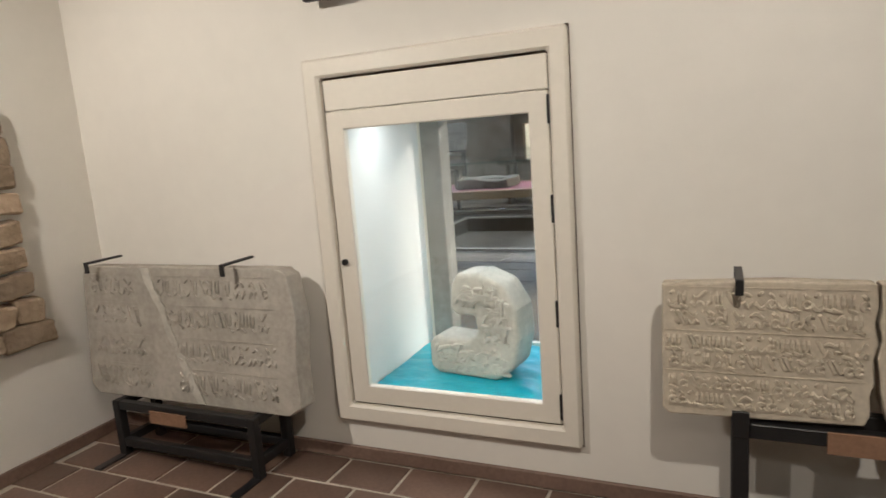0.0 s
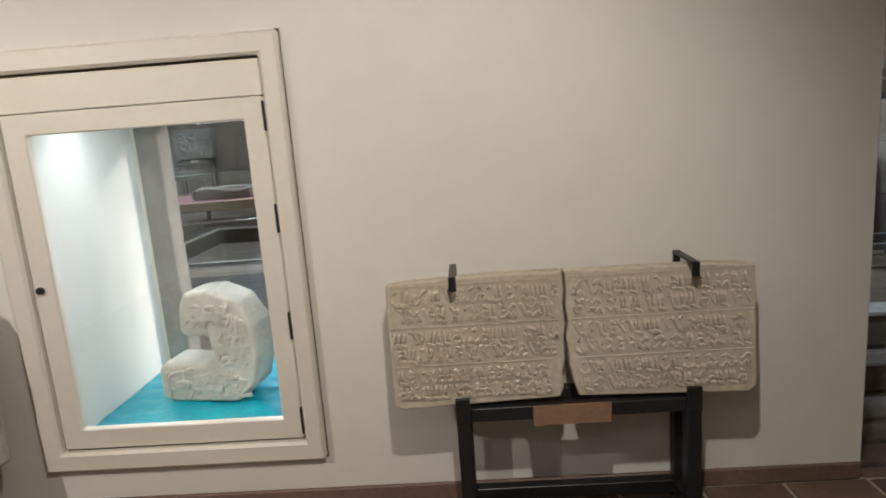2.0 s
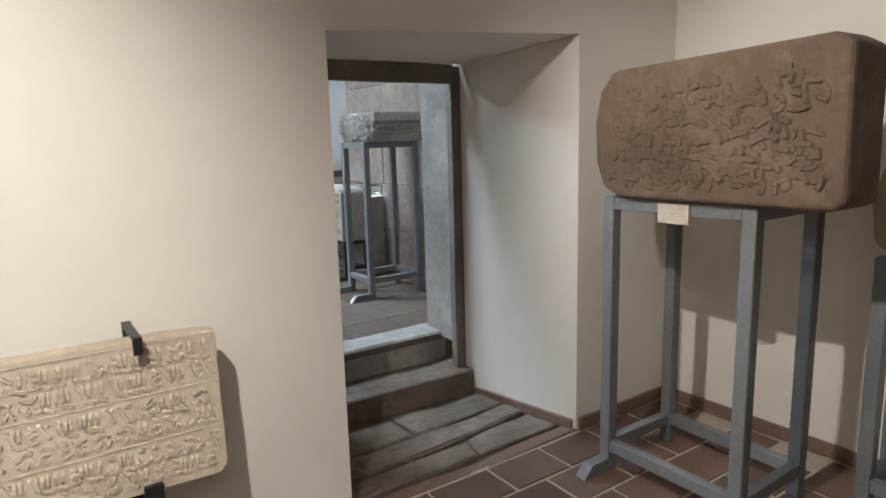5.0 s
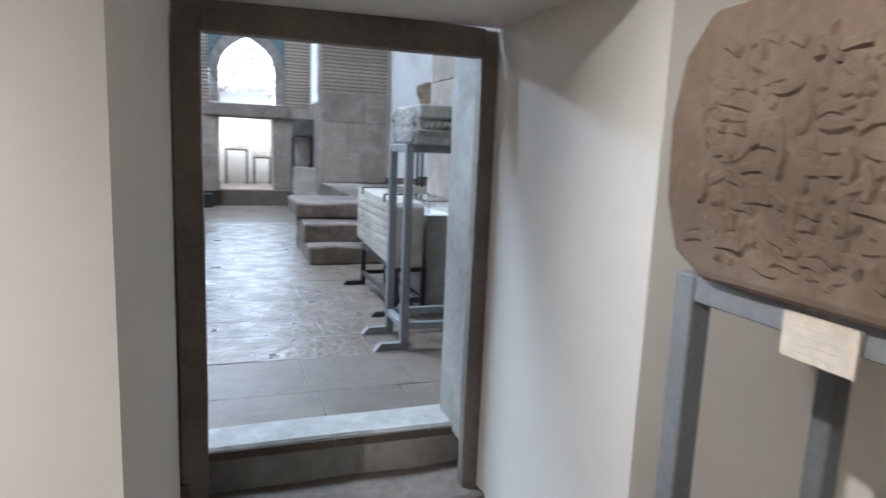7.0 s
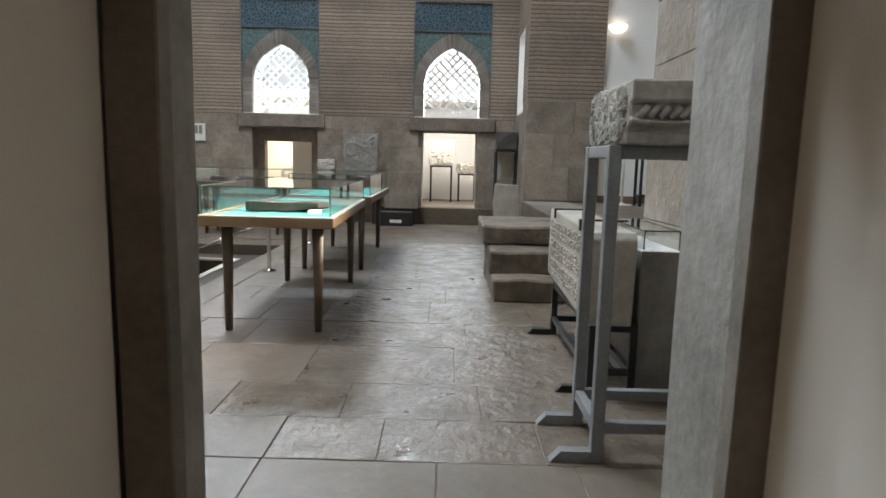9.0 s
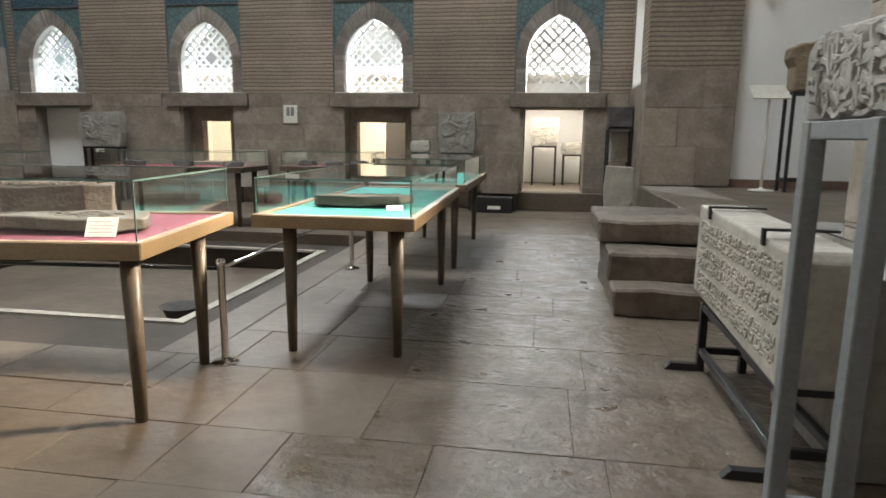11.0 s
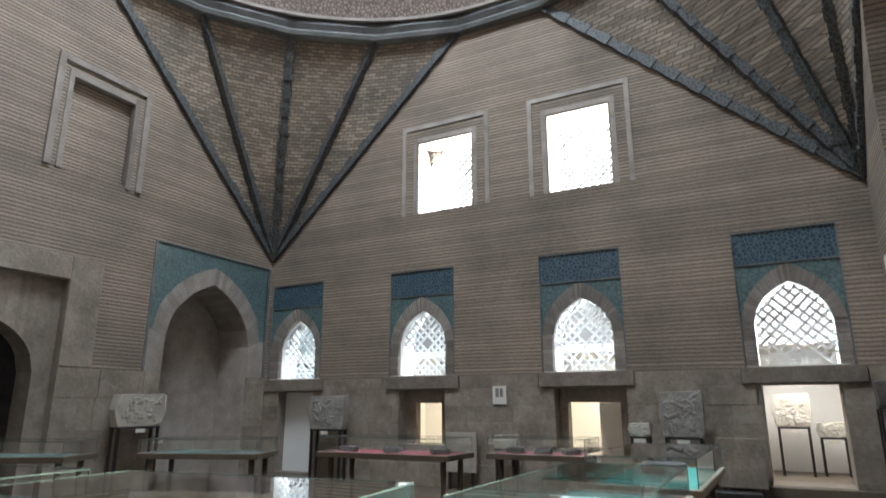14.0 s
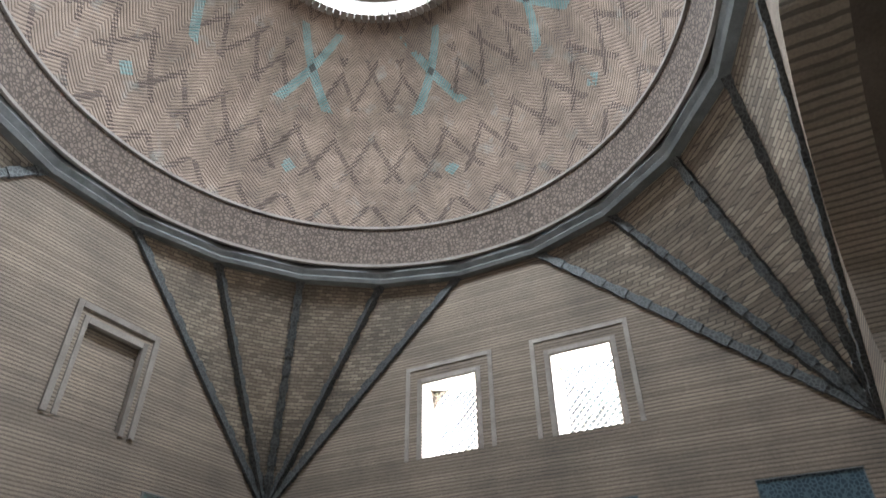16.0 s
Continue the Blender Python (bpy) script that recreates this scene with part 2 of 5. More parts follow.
FLAG = surface("flagstone", (0.098, 0.074, 0.053), (0.15, 0.115, 0.085), 1.3, 11, 0.68, 0.5, 0.012, vary=0.05, gloss=0.50, spec=0.5, grain=0.5)
WORN_FLAG = surface("worn_flagstone", (0.098, 0.073, 0.052), (0.158, 0.12, 0.088), 3.0, 13, 0.62, 0.65, 0.03, vary=0.05, gloss=0.24, spec=0.55, grain=0.4, spots=(0.155, 0.125, 0.1))
FLAG_BED = surface("flagstone_bed", (0.098, 0.074, 0.053), (0.15, 0.115, 0.085), 2.0, 30, 0.95, 0.5, 0.01)
ASHLAR = surface("ashlar", (0.19, 0.152, 0.12), (0.33, 0.272, 0.222), 1.9, 18, 0.9, 0.6, 0.014, vary=0.16, spots=(0.36, 0.31, 0.265))
ASHLAR_BED = surface("ashlar_bed", (0.22, 0.19, 0.16), (0.30, 0.262, 0.225), 2.0, 26, 0.95, 0.5, 0.01)
JAMB = surface("grey_jamb_stone", (0.20, 0.188, 0.168), (0.33, 0.31, 0.28), 1.6, 20, 0.85, 0.5, 0.012, spots=(0.40, 0.38, 0.35))
BRICK = brickwork("hall_brick", (0.375, 0.30, 0.24), (0.275, 0.218, 0.175), (0.165, 0.133, 0.108), 40.0, 0.066, 0.013, depth=0.012)
FAN_BRICK = brickwork("fan_brick", (0.48, 0.40, 0.315), (0.25, 0.20, 0.162), (0.16, 0.13, 0.11), 0.23, 0.07, 0.010, stain=0.5)
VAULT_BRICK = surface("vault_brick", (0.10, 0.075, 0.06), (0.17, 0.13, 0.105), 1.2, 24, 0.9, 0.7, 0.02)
ARCH_BRICK = surface("arch_brick", (0.28, 0.24, 0.21), (0.41, 0.36, 0.32), 3.0, 30, 0.9, 0.5, 0.008, vary=0.3)
DOME_BRICK = herringbone("dome_brick", (0.42, 0.325, 0.266), (0.27, 0.205, 0.168), (0.15, 0.115, 0.096), (0.17, 0.37, 0.39))
BAND_BRICK = glazed("carved_brick_band", (0.14, 0.102, 0.082), (0.22, 0.165, 0.133), (0.075, 0.056, 0.046), 11.0, 0.16, 0.9)
RIB_TILE = glazed("rib_tile", (0.032, 0.034, 0.035), (0.06, 0.063, 0.064), (0.10, 0.106, 0.107), 14.0, 0.14, 0.6)
RING_TILE = surface("ring_tile", (0.10, 0.105, 0.105), (0.19, 0.195, 0.19), 2.5, 30, 0.55, 0.4, 0.01)
BLUE_TILE = glazed("dark_blue_tile", (0.016, 0.036, 0.056), (0.028, 0.058, 0.082), (0.075, 0.125, 0.155), 16.0, 0.15)
TEAL_TILE = glazed("turquoise_tile", (0.075, 0.135, 0.14), (0.115, 0.19, 0.192), (0.07, 0.095, 0.10), 11.0, 0.10)
TABLET_STONE = surface("tablet_stone", (0.50, 0.43, 0.33), (0.60, 0.53, 0.42), 2.2, 34, 0.9, 0.4, 0.004)
GREY_TABLET = surface("grey_tablet_stone", (0.34, 0.31, 0.265), (0.47, 0.43, 0.37), 2.6, 30, 0.92, 0.5, 0.006, spots=(0.50, 0.46, 0.40))
BROWN_STONE = surface("brown_stone", (0.10, 0.07, 0.047), (0.17, 0.122, 0.084), 3.4, 30, 0.9, 0.45, 0.006, spots=(0.20, 0.15, 0.11))
PALE_STONE = surface("pale_carved_stone", (0.42, 0.40, 0.345), (0.60, 0.57, 0.50), 4.0, 40, 0.9, 0.6, 0.006)
CAPITAL_STONE = surface("capital_stone", (0.22, 0.205, 0.185), (0.40, 0.375, 0.345), 4.0, 32, 0.9, 0.6, 0.008)
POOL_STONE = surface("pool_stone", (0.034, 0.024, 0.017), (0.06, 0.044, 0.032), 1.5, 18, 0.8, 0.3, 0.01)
DARK_STONE = surface("dark_stone", (0.06, 0.055, 0.052), (0.11, 0.10, 0.095), 4.0, 36, 0.85, 0.5, 0.006)
ROUGH_STONE = surface("rough_stone", (0.30, 0.215, 0.14), (0.47, 0.36, 0.25), 3.2, 20, 0.95, 0.9, 0.03, vary=0.3)
BLACK_STEEL = surface("black_steel", (0.012, 0.012, 0.013), (0.022, 0.021, 0.021), 5, 60, 0.42, 0.1, 0.001)
GREY_STEEL = surface("grey_steel", (0.16, 0.165, 0.17), (0.20, 0.205, 0.21), 4, 50, 0.45, 0.08, 0.001)
CHROME = surface("chrome", (0.75, 0.75, 0.75), (0.82, 0.82, 0.82), 3, 30, 0.12, 0.0, 0.001, metal=1.0)
OAK = surface("table_edge_wood", (0.155, 0.102, 0.05), (0.225, 0.152, 0.08), 3.0, 60, 0.42, 0.1, 0.002)
LEG_WOOD = surface("table_leg_wood", (0.075, 0.054, 0.037), (0.12, 0.088, 0.061), 4.0, 50, 0.45, 0.1, 0.002)
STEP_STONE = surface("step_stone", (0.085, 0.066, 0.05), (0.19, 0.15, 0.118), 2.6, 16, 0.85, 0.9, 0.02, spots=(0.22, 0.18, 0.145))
OLD_WOOD = surface("old_frame_wood", (0.13, 0.112, 0.092), (0.25, 0.215, 0.178), 3.0, 36, 0.7, 0.4, 0.006)
RED_CLOTH = surface("raspberry_cloth", (0.115, 0.014, 0.032), (0.145, 0.02, 0.042), 4.0, 200, 0.9, 0.2, 0.001)
GREEN_CLOTH = surface("sea_green_cloth", (0.018, 0.20, 0.165), (0.026, 0.245, 0.20), 4.0, 200, 0.85, 0.2, 0.001)
SATIN = surface("turquoise_satin", (0.0, 0.30, 0.40), (0.01, 0.40, 0.50), 5.0, 12, 0.32, 0.5, 0.02)
DARK_RED = surface("dark_red_cloth", (0.15, 0.022, 0.03), (0.20, 0.035, 0.045), 4.0, 200, 0.9, 0.2, 0.001)
PAPER = surface("paper", (0.72, 0.70, 0.62), (0.80, 0.77, 0.69), 8.0, 60, 0.8, 0.0)
PRINT = surface("print_grey", (0.20, 0.19, 0.18), (0.27, 0.26, 0.25), 8.0, 60, 0.8, 0.0)
BROWN_CARD = surface("brown_card", (0.26, 0.145, 0.085), (0.32, 0.185, 0.115), 5.0, 60, 0.7, 0.1, 0.001)
GLASS = clear_glass("case_glass")
GLASS_EDGE = surface("glass_edge", (0.09, 0.15, 0.135), (0.13, 0.20, 0.18), 4, 20, 0.15, 0.0)
LATTICE = bpy.data.materials.new("lattice_plaster")
LATTICE.use_nodes = True
ln = LATTICE.node_tree
lp, lt, lm = ln.nodes["Principled BSDF"], ln.nodes.new("ShaderNodeBsdfTranslucent"), ln.nodes.new("ShaderNodeMixShader")
lp.inputs["Base Color"].default_value, lt.inputs[0].default_value, lm.inputs[0].default_value = (0.8, 0.8, 0.78, 1), (0.85, 0.87, 0.88, 1), 0.6
ln.links.new(lp.outputs[0], lm.inputs[1])
ln.links.new(lt.outputs[0], lm.inputs[2])
ln.links.new(lm.outputs[0], ln.nodes["Material Output"].inputs[0])
DAYLIGHT_VIEW = glow("bright_outdoors", (0.86, 0.92, 1.0), 0.26)
WHITE_SKY = glow("white_sky", (0.93, 0.97, 1.0), 1.3)


# ---- builders ----
def at_far(u, v, w):
    return Vector((u, w, v))


def at_side(u, v, w):
    return Vector((w, u, v))


def at_floor(u, v, w):
    return Vector((u, v, w))


def prism(bm, pts, w0, w1, place=at_floor):
    """A polygon of (u, v), drawn through from depth w0 to w1."""
    a = [bm.verts.new(place(u, v, w0)) for u, v in pts]
    b = [bm.verts.new(place(u, v, w1)) for u, v in pts]
    made = [bm.faces.new(a), bm.faces.new(b[::-1])]
    for i in range(len(a)):
        j = (i + 1) % len(a)
        made.append(bm.faces.new((a[i], b[i], b[j], a[j])))
    return made


def rect(u0, u1, v0, v1):
    return [(u0, v0), (u1, v0), (u1, v1), (u0, v1)]


def box(bm, x0, x1, y0, y1, z0, z1):
    return prism(bm, rect(x0, x1, y0, y1), z0, z1)


def obox(bm, m, x0, x1, y0, y1, z0, z1):
    start = len(bm.verts)
    box(bm, x0, x1, y0, y1, z0, z1)
    bm.verts.ensure_lookup_table()
    for v in bm.verts[start:]:
        v.co = m @ v.co


def finish(bm, bevel=0.0, segments=1):
    bmesh.ops.recalc_face_normals(bm, faces=bm.faces)
    if bevel:
        edges = [e for e in bm.edges if e.is_manifold and e.calc_face_angle(0) > 0.6]
        bmesh.ops.bevel(bm, geom=edges, offset=bevel, segments=segments, profile=0.5, affect="EDGES", clamp_overlap=True)


def link(name, bm, material, bevel=0.0, smooth=False, segments=1):
    finish(bm, bevel, segments)
    me = bpy.data.meshes.new(name)
    bm.to_mesh(me)
    bm.free()
    me.materials.append(material)
    if smooth:
        for f in me.polygons:
            f.use_smooth = True
    return new(name, me)


def part(name, bm, material, parent, label="", bevel=0.0, smooth=False, segments=1):
    ob = link(name, bm, material, bevel, smooth, segments)
    ob.parent = parent
    if label:
        tagged(ob, label=label)
    return ob


def thing(name, label, category, x=0, y=0, z=0, rz=0, group="", kind=""):
    ob = new(name)
    ob.matrix_basis = pose(x, y, z, 0, 0, rz)
    return tagged(ob, label, category, group, kind)


def structure(name, bm, material, label="", category="wall", bevel=0.0, smooth=False):
    return tagged(link(name, bm, material, bevel, smooth), label, category, kind="structure")


def piece(name, me, m, parent):
    ob = new(name, me)
    ob.parent = parent
    ob.matrix_basis = m
    return ob


def mesh_of(name, bm, material, bevel=0.0):
    finish(bm, bevel)
    me = bpy.data.meshes.new(name)
    bm.to_mesh(me)
    bm.free()
    me.materials.append(material)
    return me


def grid_wall(bm, u0, u1, v0, v1, holes, w0, w1, place):
    us = sorted({u0, u1, *[h[0] for h in holes], *[h[1] for h in holes]})
    us = [u for u in us if u0 <= u <= u1]
    for a, b in zip(us, us[1:]):
        cut = sorted([(max(h[2], v0), min(h[3], v1)) for h in holes if h[0] <= a and h[1] >= b])
        lo = v0
        for c, d in cut:
            if c > lo:
                prism(bm, rect(a, b, lo, c), w0, w1, place)
            lo = max(lo, d)
        if lo < v1:
            prism(bm, rect(a, b, lo, v1), w0, w1, place)


def ring_frame(bm, outer, inner, w0, w1, place):
    """A rectangular frame as one closed body, mitred at the corners; outer and inner are u0, u1, v0, v1."""
    o, i = rect(*outer), rect(*inner)
    loops = [[bm.verts.new(place(u, v, w)) for u, v in pts] for w in (w0, w1) for pts in (o, i)]
    a, b, c, d = loops
    for k in range(4):
        n = (k + 1) % 4
        for p, q in ((a, b), (d, c), (c, a), (b, d)):
            bm.faces.new((p[k], p[n], q[n], q[k]))


def arch(u0, u1, vs, top, n=9, point=0.28):
    """A pointed arch from the left spring over the apex to the right spring."""
    mid, half, h = (u0 + u1) / 2, (u1 - u0) / 2, top - vs
    left = []
    for i in range(n + 1):
        s = i / n
        left.append((mid - half * (1 - s), vs + h * ((1 - point) * math.sqrt(1 - (1 - s) ** 2) + point * s)))
    return left + [(2 * mid - u, v) for u, v in left[-2::-1]]


def spandrel(bm, u0, u1, top, curve, w0, w1, place):
    """Fills the room between an arch and the flat top over it."""
    for (a, b), (c, d) in zip(curve, curve[1:]):
        prism(bm, [(a, b), (c, d), (c, top), (a, top)], w0, w1, place)


def arch_ring(bm, outer, inner, w0, w1, place):
    for i in range(len(outer) - 1):
        prism(bm, [inner[i], inner[i + 1], outer[i + 1], outer[i]], w0, w1, place)


def tube(bm, a, b, r0, r1=None, n=10):
    a, b = Vector(a), Vector(b)
    q = (b - a).to_track_quat("Z", "Y")
    r1 = r0 if r1 is None else r1
    lo = [bm.verts.new(a + q @ Vector((r0 * math.cos(2 * math.pi * i / n), r0 * math.sin(2 * math.pi * i / n), 0))) for i in range(n)]
    hi = [bm.verts.new(b + q @ Vector((r1 * math.cos(2 * math.pi * i / n), r1 * math.sin(2 * math.pi * i / n), 0))) for i in range(n)]
    bm.faces.new(lo[::-1])
    bm.faces.new(hi)
    for i in range(n):
        j = (i + 1) % n
        bm.faces.new((lo[i], lo[j], hi[j], hi[i]))


def lathe(bm, profile, n=24):
    rings = [[bm.verts.new((r * math.cos(2 * math.pi * i / n), r * math.sin(2 * math.pi * i / n), z)) for i in range(n)] for r, z in profile]
    for p, q in zip(rings, rings[1:]):
        for i in range(n):
            j = (i + 1) % n
            bm.faces.new((p[i], p[j], q[j], q[i]))
    return rings


def strokes(bm, rng, u0, u1, v0, v1, w, place, count, size=0.06, thick=0.009, rise=0.006):
    """Raised curved carving: short swept bars that stand proud of a face at depth w."""
    for _ in range(count):
        cu, cv = rng.uniform(u0 + size * 0.4, u1 - size * 0.4), rng.uniform(v0 + size * 0.3, v1 - size * 0.3)
        ang, bend, n = rng.choice((0.0, 0.25, -0.3, 1.5, 1.4, 0.7)) + rng.uniform(-0.25, 0.25), rng.uniform(-2.4, 2.4), 5
        length, high = size * rng.uniform(0.6, 1.5), rise * rng.uniform(0.55, 1.15)
        p, pts = (cu - math.cos(ang) * length / 2, cv - math.sin(ang) * length / 2), []
        for i in range(n + 1):
            pts.append(p)
            a = ang + bend * (i / n - 0.5)
            p = (p[0] + math.cos(a) * length / n, p[1] + math.sin(a) * length / n)
        pts = [(min(max(u, u0), u1), min(max(v, v0), v1)) for u, v in pts]
        prev = None
        for i, (u, v) in enumerate(pts):
            q = pts[min(i + 1, n)] if i < n else (2 * u - pts[i - 1][0], 2 * v - pts[i - 1][1])
            du, dv = q[0] - u, q[1] - v
            k = math.hypot(du, dv) or 1.0
            t = thick * (0.55 if i in (0, n) else 1.0) / 2
            nu, nv = -dv / k * t, du / k * t
            up = w if i in (0, n) else w - high
            row = [bm.verts.new(place(u - nu * 1.5, v - nv * 1.5, w)), bm.verts.new(place(u - nu * 0.7, v - nv * 0.7, up)),
                   bm.verts.new(place(u + nu * 0.7, v + nv * 0.7, up)), bm.verts.new(place(u + nu * 1.5, v + nv * 1.5, w))]
            if prev:
                for j in range(3):
                    bm.faces.new((prev[j], prev[j + 1], row[j + 1], row[j]))
            prev = row


def ribbon(bm, pts, w, place, thick, rise):
    n = len(pts) - 1
    prev = None
    for i, (u, v) in enumerate(pts):
        a, b = pts[max(i - 1, 0)], pts[min(i + 1, n)]
        du, dv = b[0] - a[0], b[1] - a[1]
        k = math.hypot(du, dv) or 1.0
        t = thick * (0.6 if i in (0, n) else 1.0) / 2
        nu, nv = -dv / k * t, du / k * t
        up = w + 0.001 if i in (0, n) else w - rise
        row = [bm.verts.new(place(u - nu * 1.25, v - nv * 1.25, w)), bm.verts.new(place(u - nu * 0.75, v - nv * 0.75, up)),
               bm.verts.new(place(u + nu * 0.75, v + nv * 0.75, up)), bm.verts.new(place(u + nu * 1.25, v + nv * 1.25, w))]
        if prev:
            for j in range(3):
                bm.faces.new((prev[j], prev[j + 1], row[j + 1], row[j]))
        prev = row


def script(bm, rng, u0, u1, v0, v1, w, place, cell=0.042, thick=0.011, rise=0.005):
    """Crowded lines of raised letter-like strokes: uprights, waves, hooks, bowls and small marks between them."""
    lines = max(1, round((v1 - v0) / (cell * 1.9)))
    h = (v1 - v0) / lines

    def stroke(pts, t):
        ribbon(bm, [(min(max(x, u0), u1), min(max(y, v0), v1)) for x, y in pts], w, place, t * rng.uniform(0.85, 1.15), rise * rng.uniform(0.8, 1.1))

    for q in range(lines):
        base, u = v0 + h * (q + 0.10), u0 + rng.uniform(0, cell * 0.3)
        while u < u1 - cell * 0.5:
            kind = rng.choice("iiiiwwhbccs")
            if kind == "i":
                for k in range(rng.choice((1, 2, 2, 3))):
                    lean = rng.uniform(-0.1, 0.1) * cell
                    stroke([(u + lean * i / 3, base + h * (0.05 + 0.84 * i / 3)) for i in range(4)], thick)
                    u += cell * 0.42
                stroke([(u - cell * 1.0 + cell * 0.28 * i, base + h * 0.06 * math.sin(i * 1.4)) for i in range(5)], thick)
                u += cell * 0.12
            elif kind == "w":
                length, ph = cell * rng.uniform(1.2, 2.0), rng.uniform(0, 6)
                stroke([(u + length * i / 9, base + h * (0.16 + 0.15 * math.sin(i * 1.5 + ph))) for i in range(10)], thick)
                tilt = rng.uniform(-0.2, 0.3)
                stroke([(u + length * (0.08 + 0.8 * i / 6), base + h * (0.62 + tilt * (i / 6 - 0.5) + 0.13 * math.sin(i * 1.1 + ph * 2))) for i in range(7)], thick)
                u += length + cell * 0.12
            elif kind == "h":
                stroke([(u + cell * 0.95 * (1 - math.cos(i * 0.5)) / 1.9, base + h * (0.45 + 0.42 * math.cos(i * 0.6))) for i in range(6)], thick)
                stroke([(u + cell * (0.5 + 0.1 * i), base + h * (0.78 - 0.05 * i)) for i in range(4)], thick)
                u += cell * 0.92
            elif kind == "b":
                stroke([(u + cell * 0.5 * (1 - math.cos(i * 0.6)), base + h * (0.42 - 0.40 * math.sin(i * 0.6))) for i in range(6)], thick)
                stroke([(u + cell * (0.15 + 0.2 * i), base + h * (0.62 + 0.09 * i)) for i in range(4)], thick)
                u += cell * 1.05
            elif kind == "c":
                stroke([(u + cell * (0.4 + 0.33 * math.cos(i * 0.8)), base + h * (0.25 + 0.2 * math.sin(i * 0.8))) for i in range(9)], thick)
                stroke([(u + cell * (0.1 + 0.2 * i), base + h * (0.85 - 0.10 * i)) for i in range(4)], thick)
                u += cell * 0.85
            else:
                stroke([(u + cell * 0.95 * i / 5, base + h * (0.82 - 0.75 * i / 5 + 0.1 * math.sin(i * 1.2))) for i in range(6)], thick)
                u += cell * 0.55



def roughen(bm, amount, scale, seed=0.0, cuts=0):
    if cuts:
        bmesh.ops.subdivide_edges(bm, edges=bm.edges[:], cuts=cuts, use_grid_fill=True)
    for v in bm.verts:
        v.co += Vector(noise.noise_vector(v.co * scale + Vector((seed, seed * 1.7, 0)))) * amount


# ---- structure: small room ----
bm = bmesh.new()
box(bm, -1.2, 6.9, -4.2, YW, ZR - 0.25, ZR - 0.006)
floor_room = structure("floor_room", bm, GROUT, "terracotta tile floor with pale joints", "floor")
bm = bmesh.new()
box(bm, -1.2, 6.9, -4.2, YW, 2.55, 2.75)
structure("ceiling_room", bm, WHITE_PLASTER, "plain white plastered ceiling", "ceiling")
bm = bmesh.new()
prism(bm, [(-0.95, YW), (0.76, YW), (0.76, 2.02), (-0.95, 2.02)], ZR, 2.75)
prism(bm, [(1.91, YW), (4.365, YW), (4.43, 2.0), (1.91, 2.0)], ZR, 2.75)
prism(bm, [(5.79, YW), (6.6, YW), (6.6, 2.0), (5.64, 2.0)], ZR, 2.75)
prism(bm, [(0.76, YW), (1.91, YW), (1.91, 2.0), (0.76, 2.0)], ZR, -0.03)
prism(bm, [(0.76, YW), (1.91, YW), (1.91, 2.0), (0.76, 2.0)], 1.52, 2.75)
lintel = prism(bm, [(4.365, YW), (5.79, YW), (5.64, 2.0), (4.43, 2.0)], 1.745, 2.75)
for v in lintel[0].verts:                      # the soffit rises towards the east
    v.co.z += 0.085 * (v.co.x - 4.365) / 1.425 * (2.3 - v.co.y) / 1.15
structure("wall_room_north", bm, PLASTER, "cream plastered wall with a deep doorway and a glazed niche", "wall")
bm = bmesh.new()
box(bm, -1.2, -0.95, -4.2, 2.02, ZR, 2.55)
wall_west = structure("wall_room_west", bm, PLASTER, "cream plastered wall with exposed rough stones", "wall")
bm = bmesh.new()
box(bm, 6.6, 6.9, -4.2, 2.0, ZR, 2.55)
structure("wall_room_east", bm, PLASTER, "cream plastered wall", "wall")
bm = bmesh.new()
box(bm, -1.2, 6.9, -4.45, -4.2, ZR, 2.55)
structure("wall_room_south", bm, PLASTER, "cream plastered wall", "wall")
bm = bmesh.new()
box(bm, -0.94, 4.355, 1.125, 1.147, ZR, -0.285)
box(bm, 5.80, 6.59, 1.125, 1.147, ZR, -0.285)
box(bm, -0.947, -0.925, -4.1, 1.12, ZR, -0.285)
box(bm, 6.575, 6.597, -4.1, 1.12, ZR, -0.285)
structure("baseboard", bm, SKIRTING, "low reddish-brown tile skirting", "baseboard", 0.004)
bm = bmesh.new()
prism(bm, [(5.788, YW + 0.02), (5.64, 1.995), (5.62, 1.995), (5.765, YW + 0.02)], ZR, -0.30)
structure("baseboard_passage", bm, SKIRTING, "dark tile skirting of the passage", "baseboard", 0.003)

# exposed masonry in the west wall
rng = random.Random(5)
for row in range(9):
    z0 = 0.40 + row * 0.145
    edge = 0.70 + rng.uniform(-0.05, 0.03) + (0.05 if row < 2 else 0)
    y = edge
    while y > -1.2:
        w = rng.uniform(0.16, 0.34)
        bm = bmesh.new()
        box(bm, -w / 2 + 0.008, w / 2 - 0.008, -0.06, 0.06, -0.064, 0.064)
        roughen(bm, 0.028, 7.0, row * 3.1 + y, 2)
        stone = part("stone", bm, ROUGH_STONE, wall_west, bevel=0.012)
        stone.matrix_basis = pose(-0.945 + rng.uniform(-0.02, 0.012), y - w / 2, z0, rng.uniform(-4, 4), 0, 90)
        y -= w

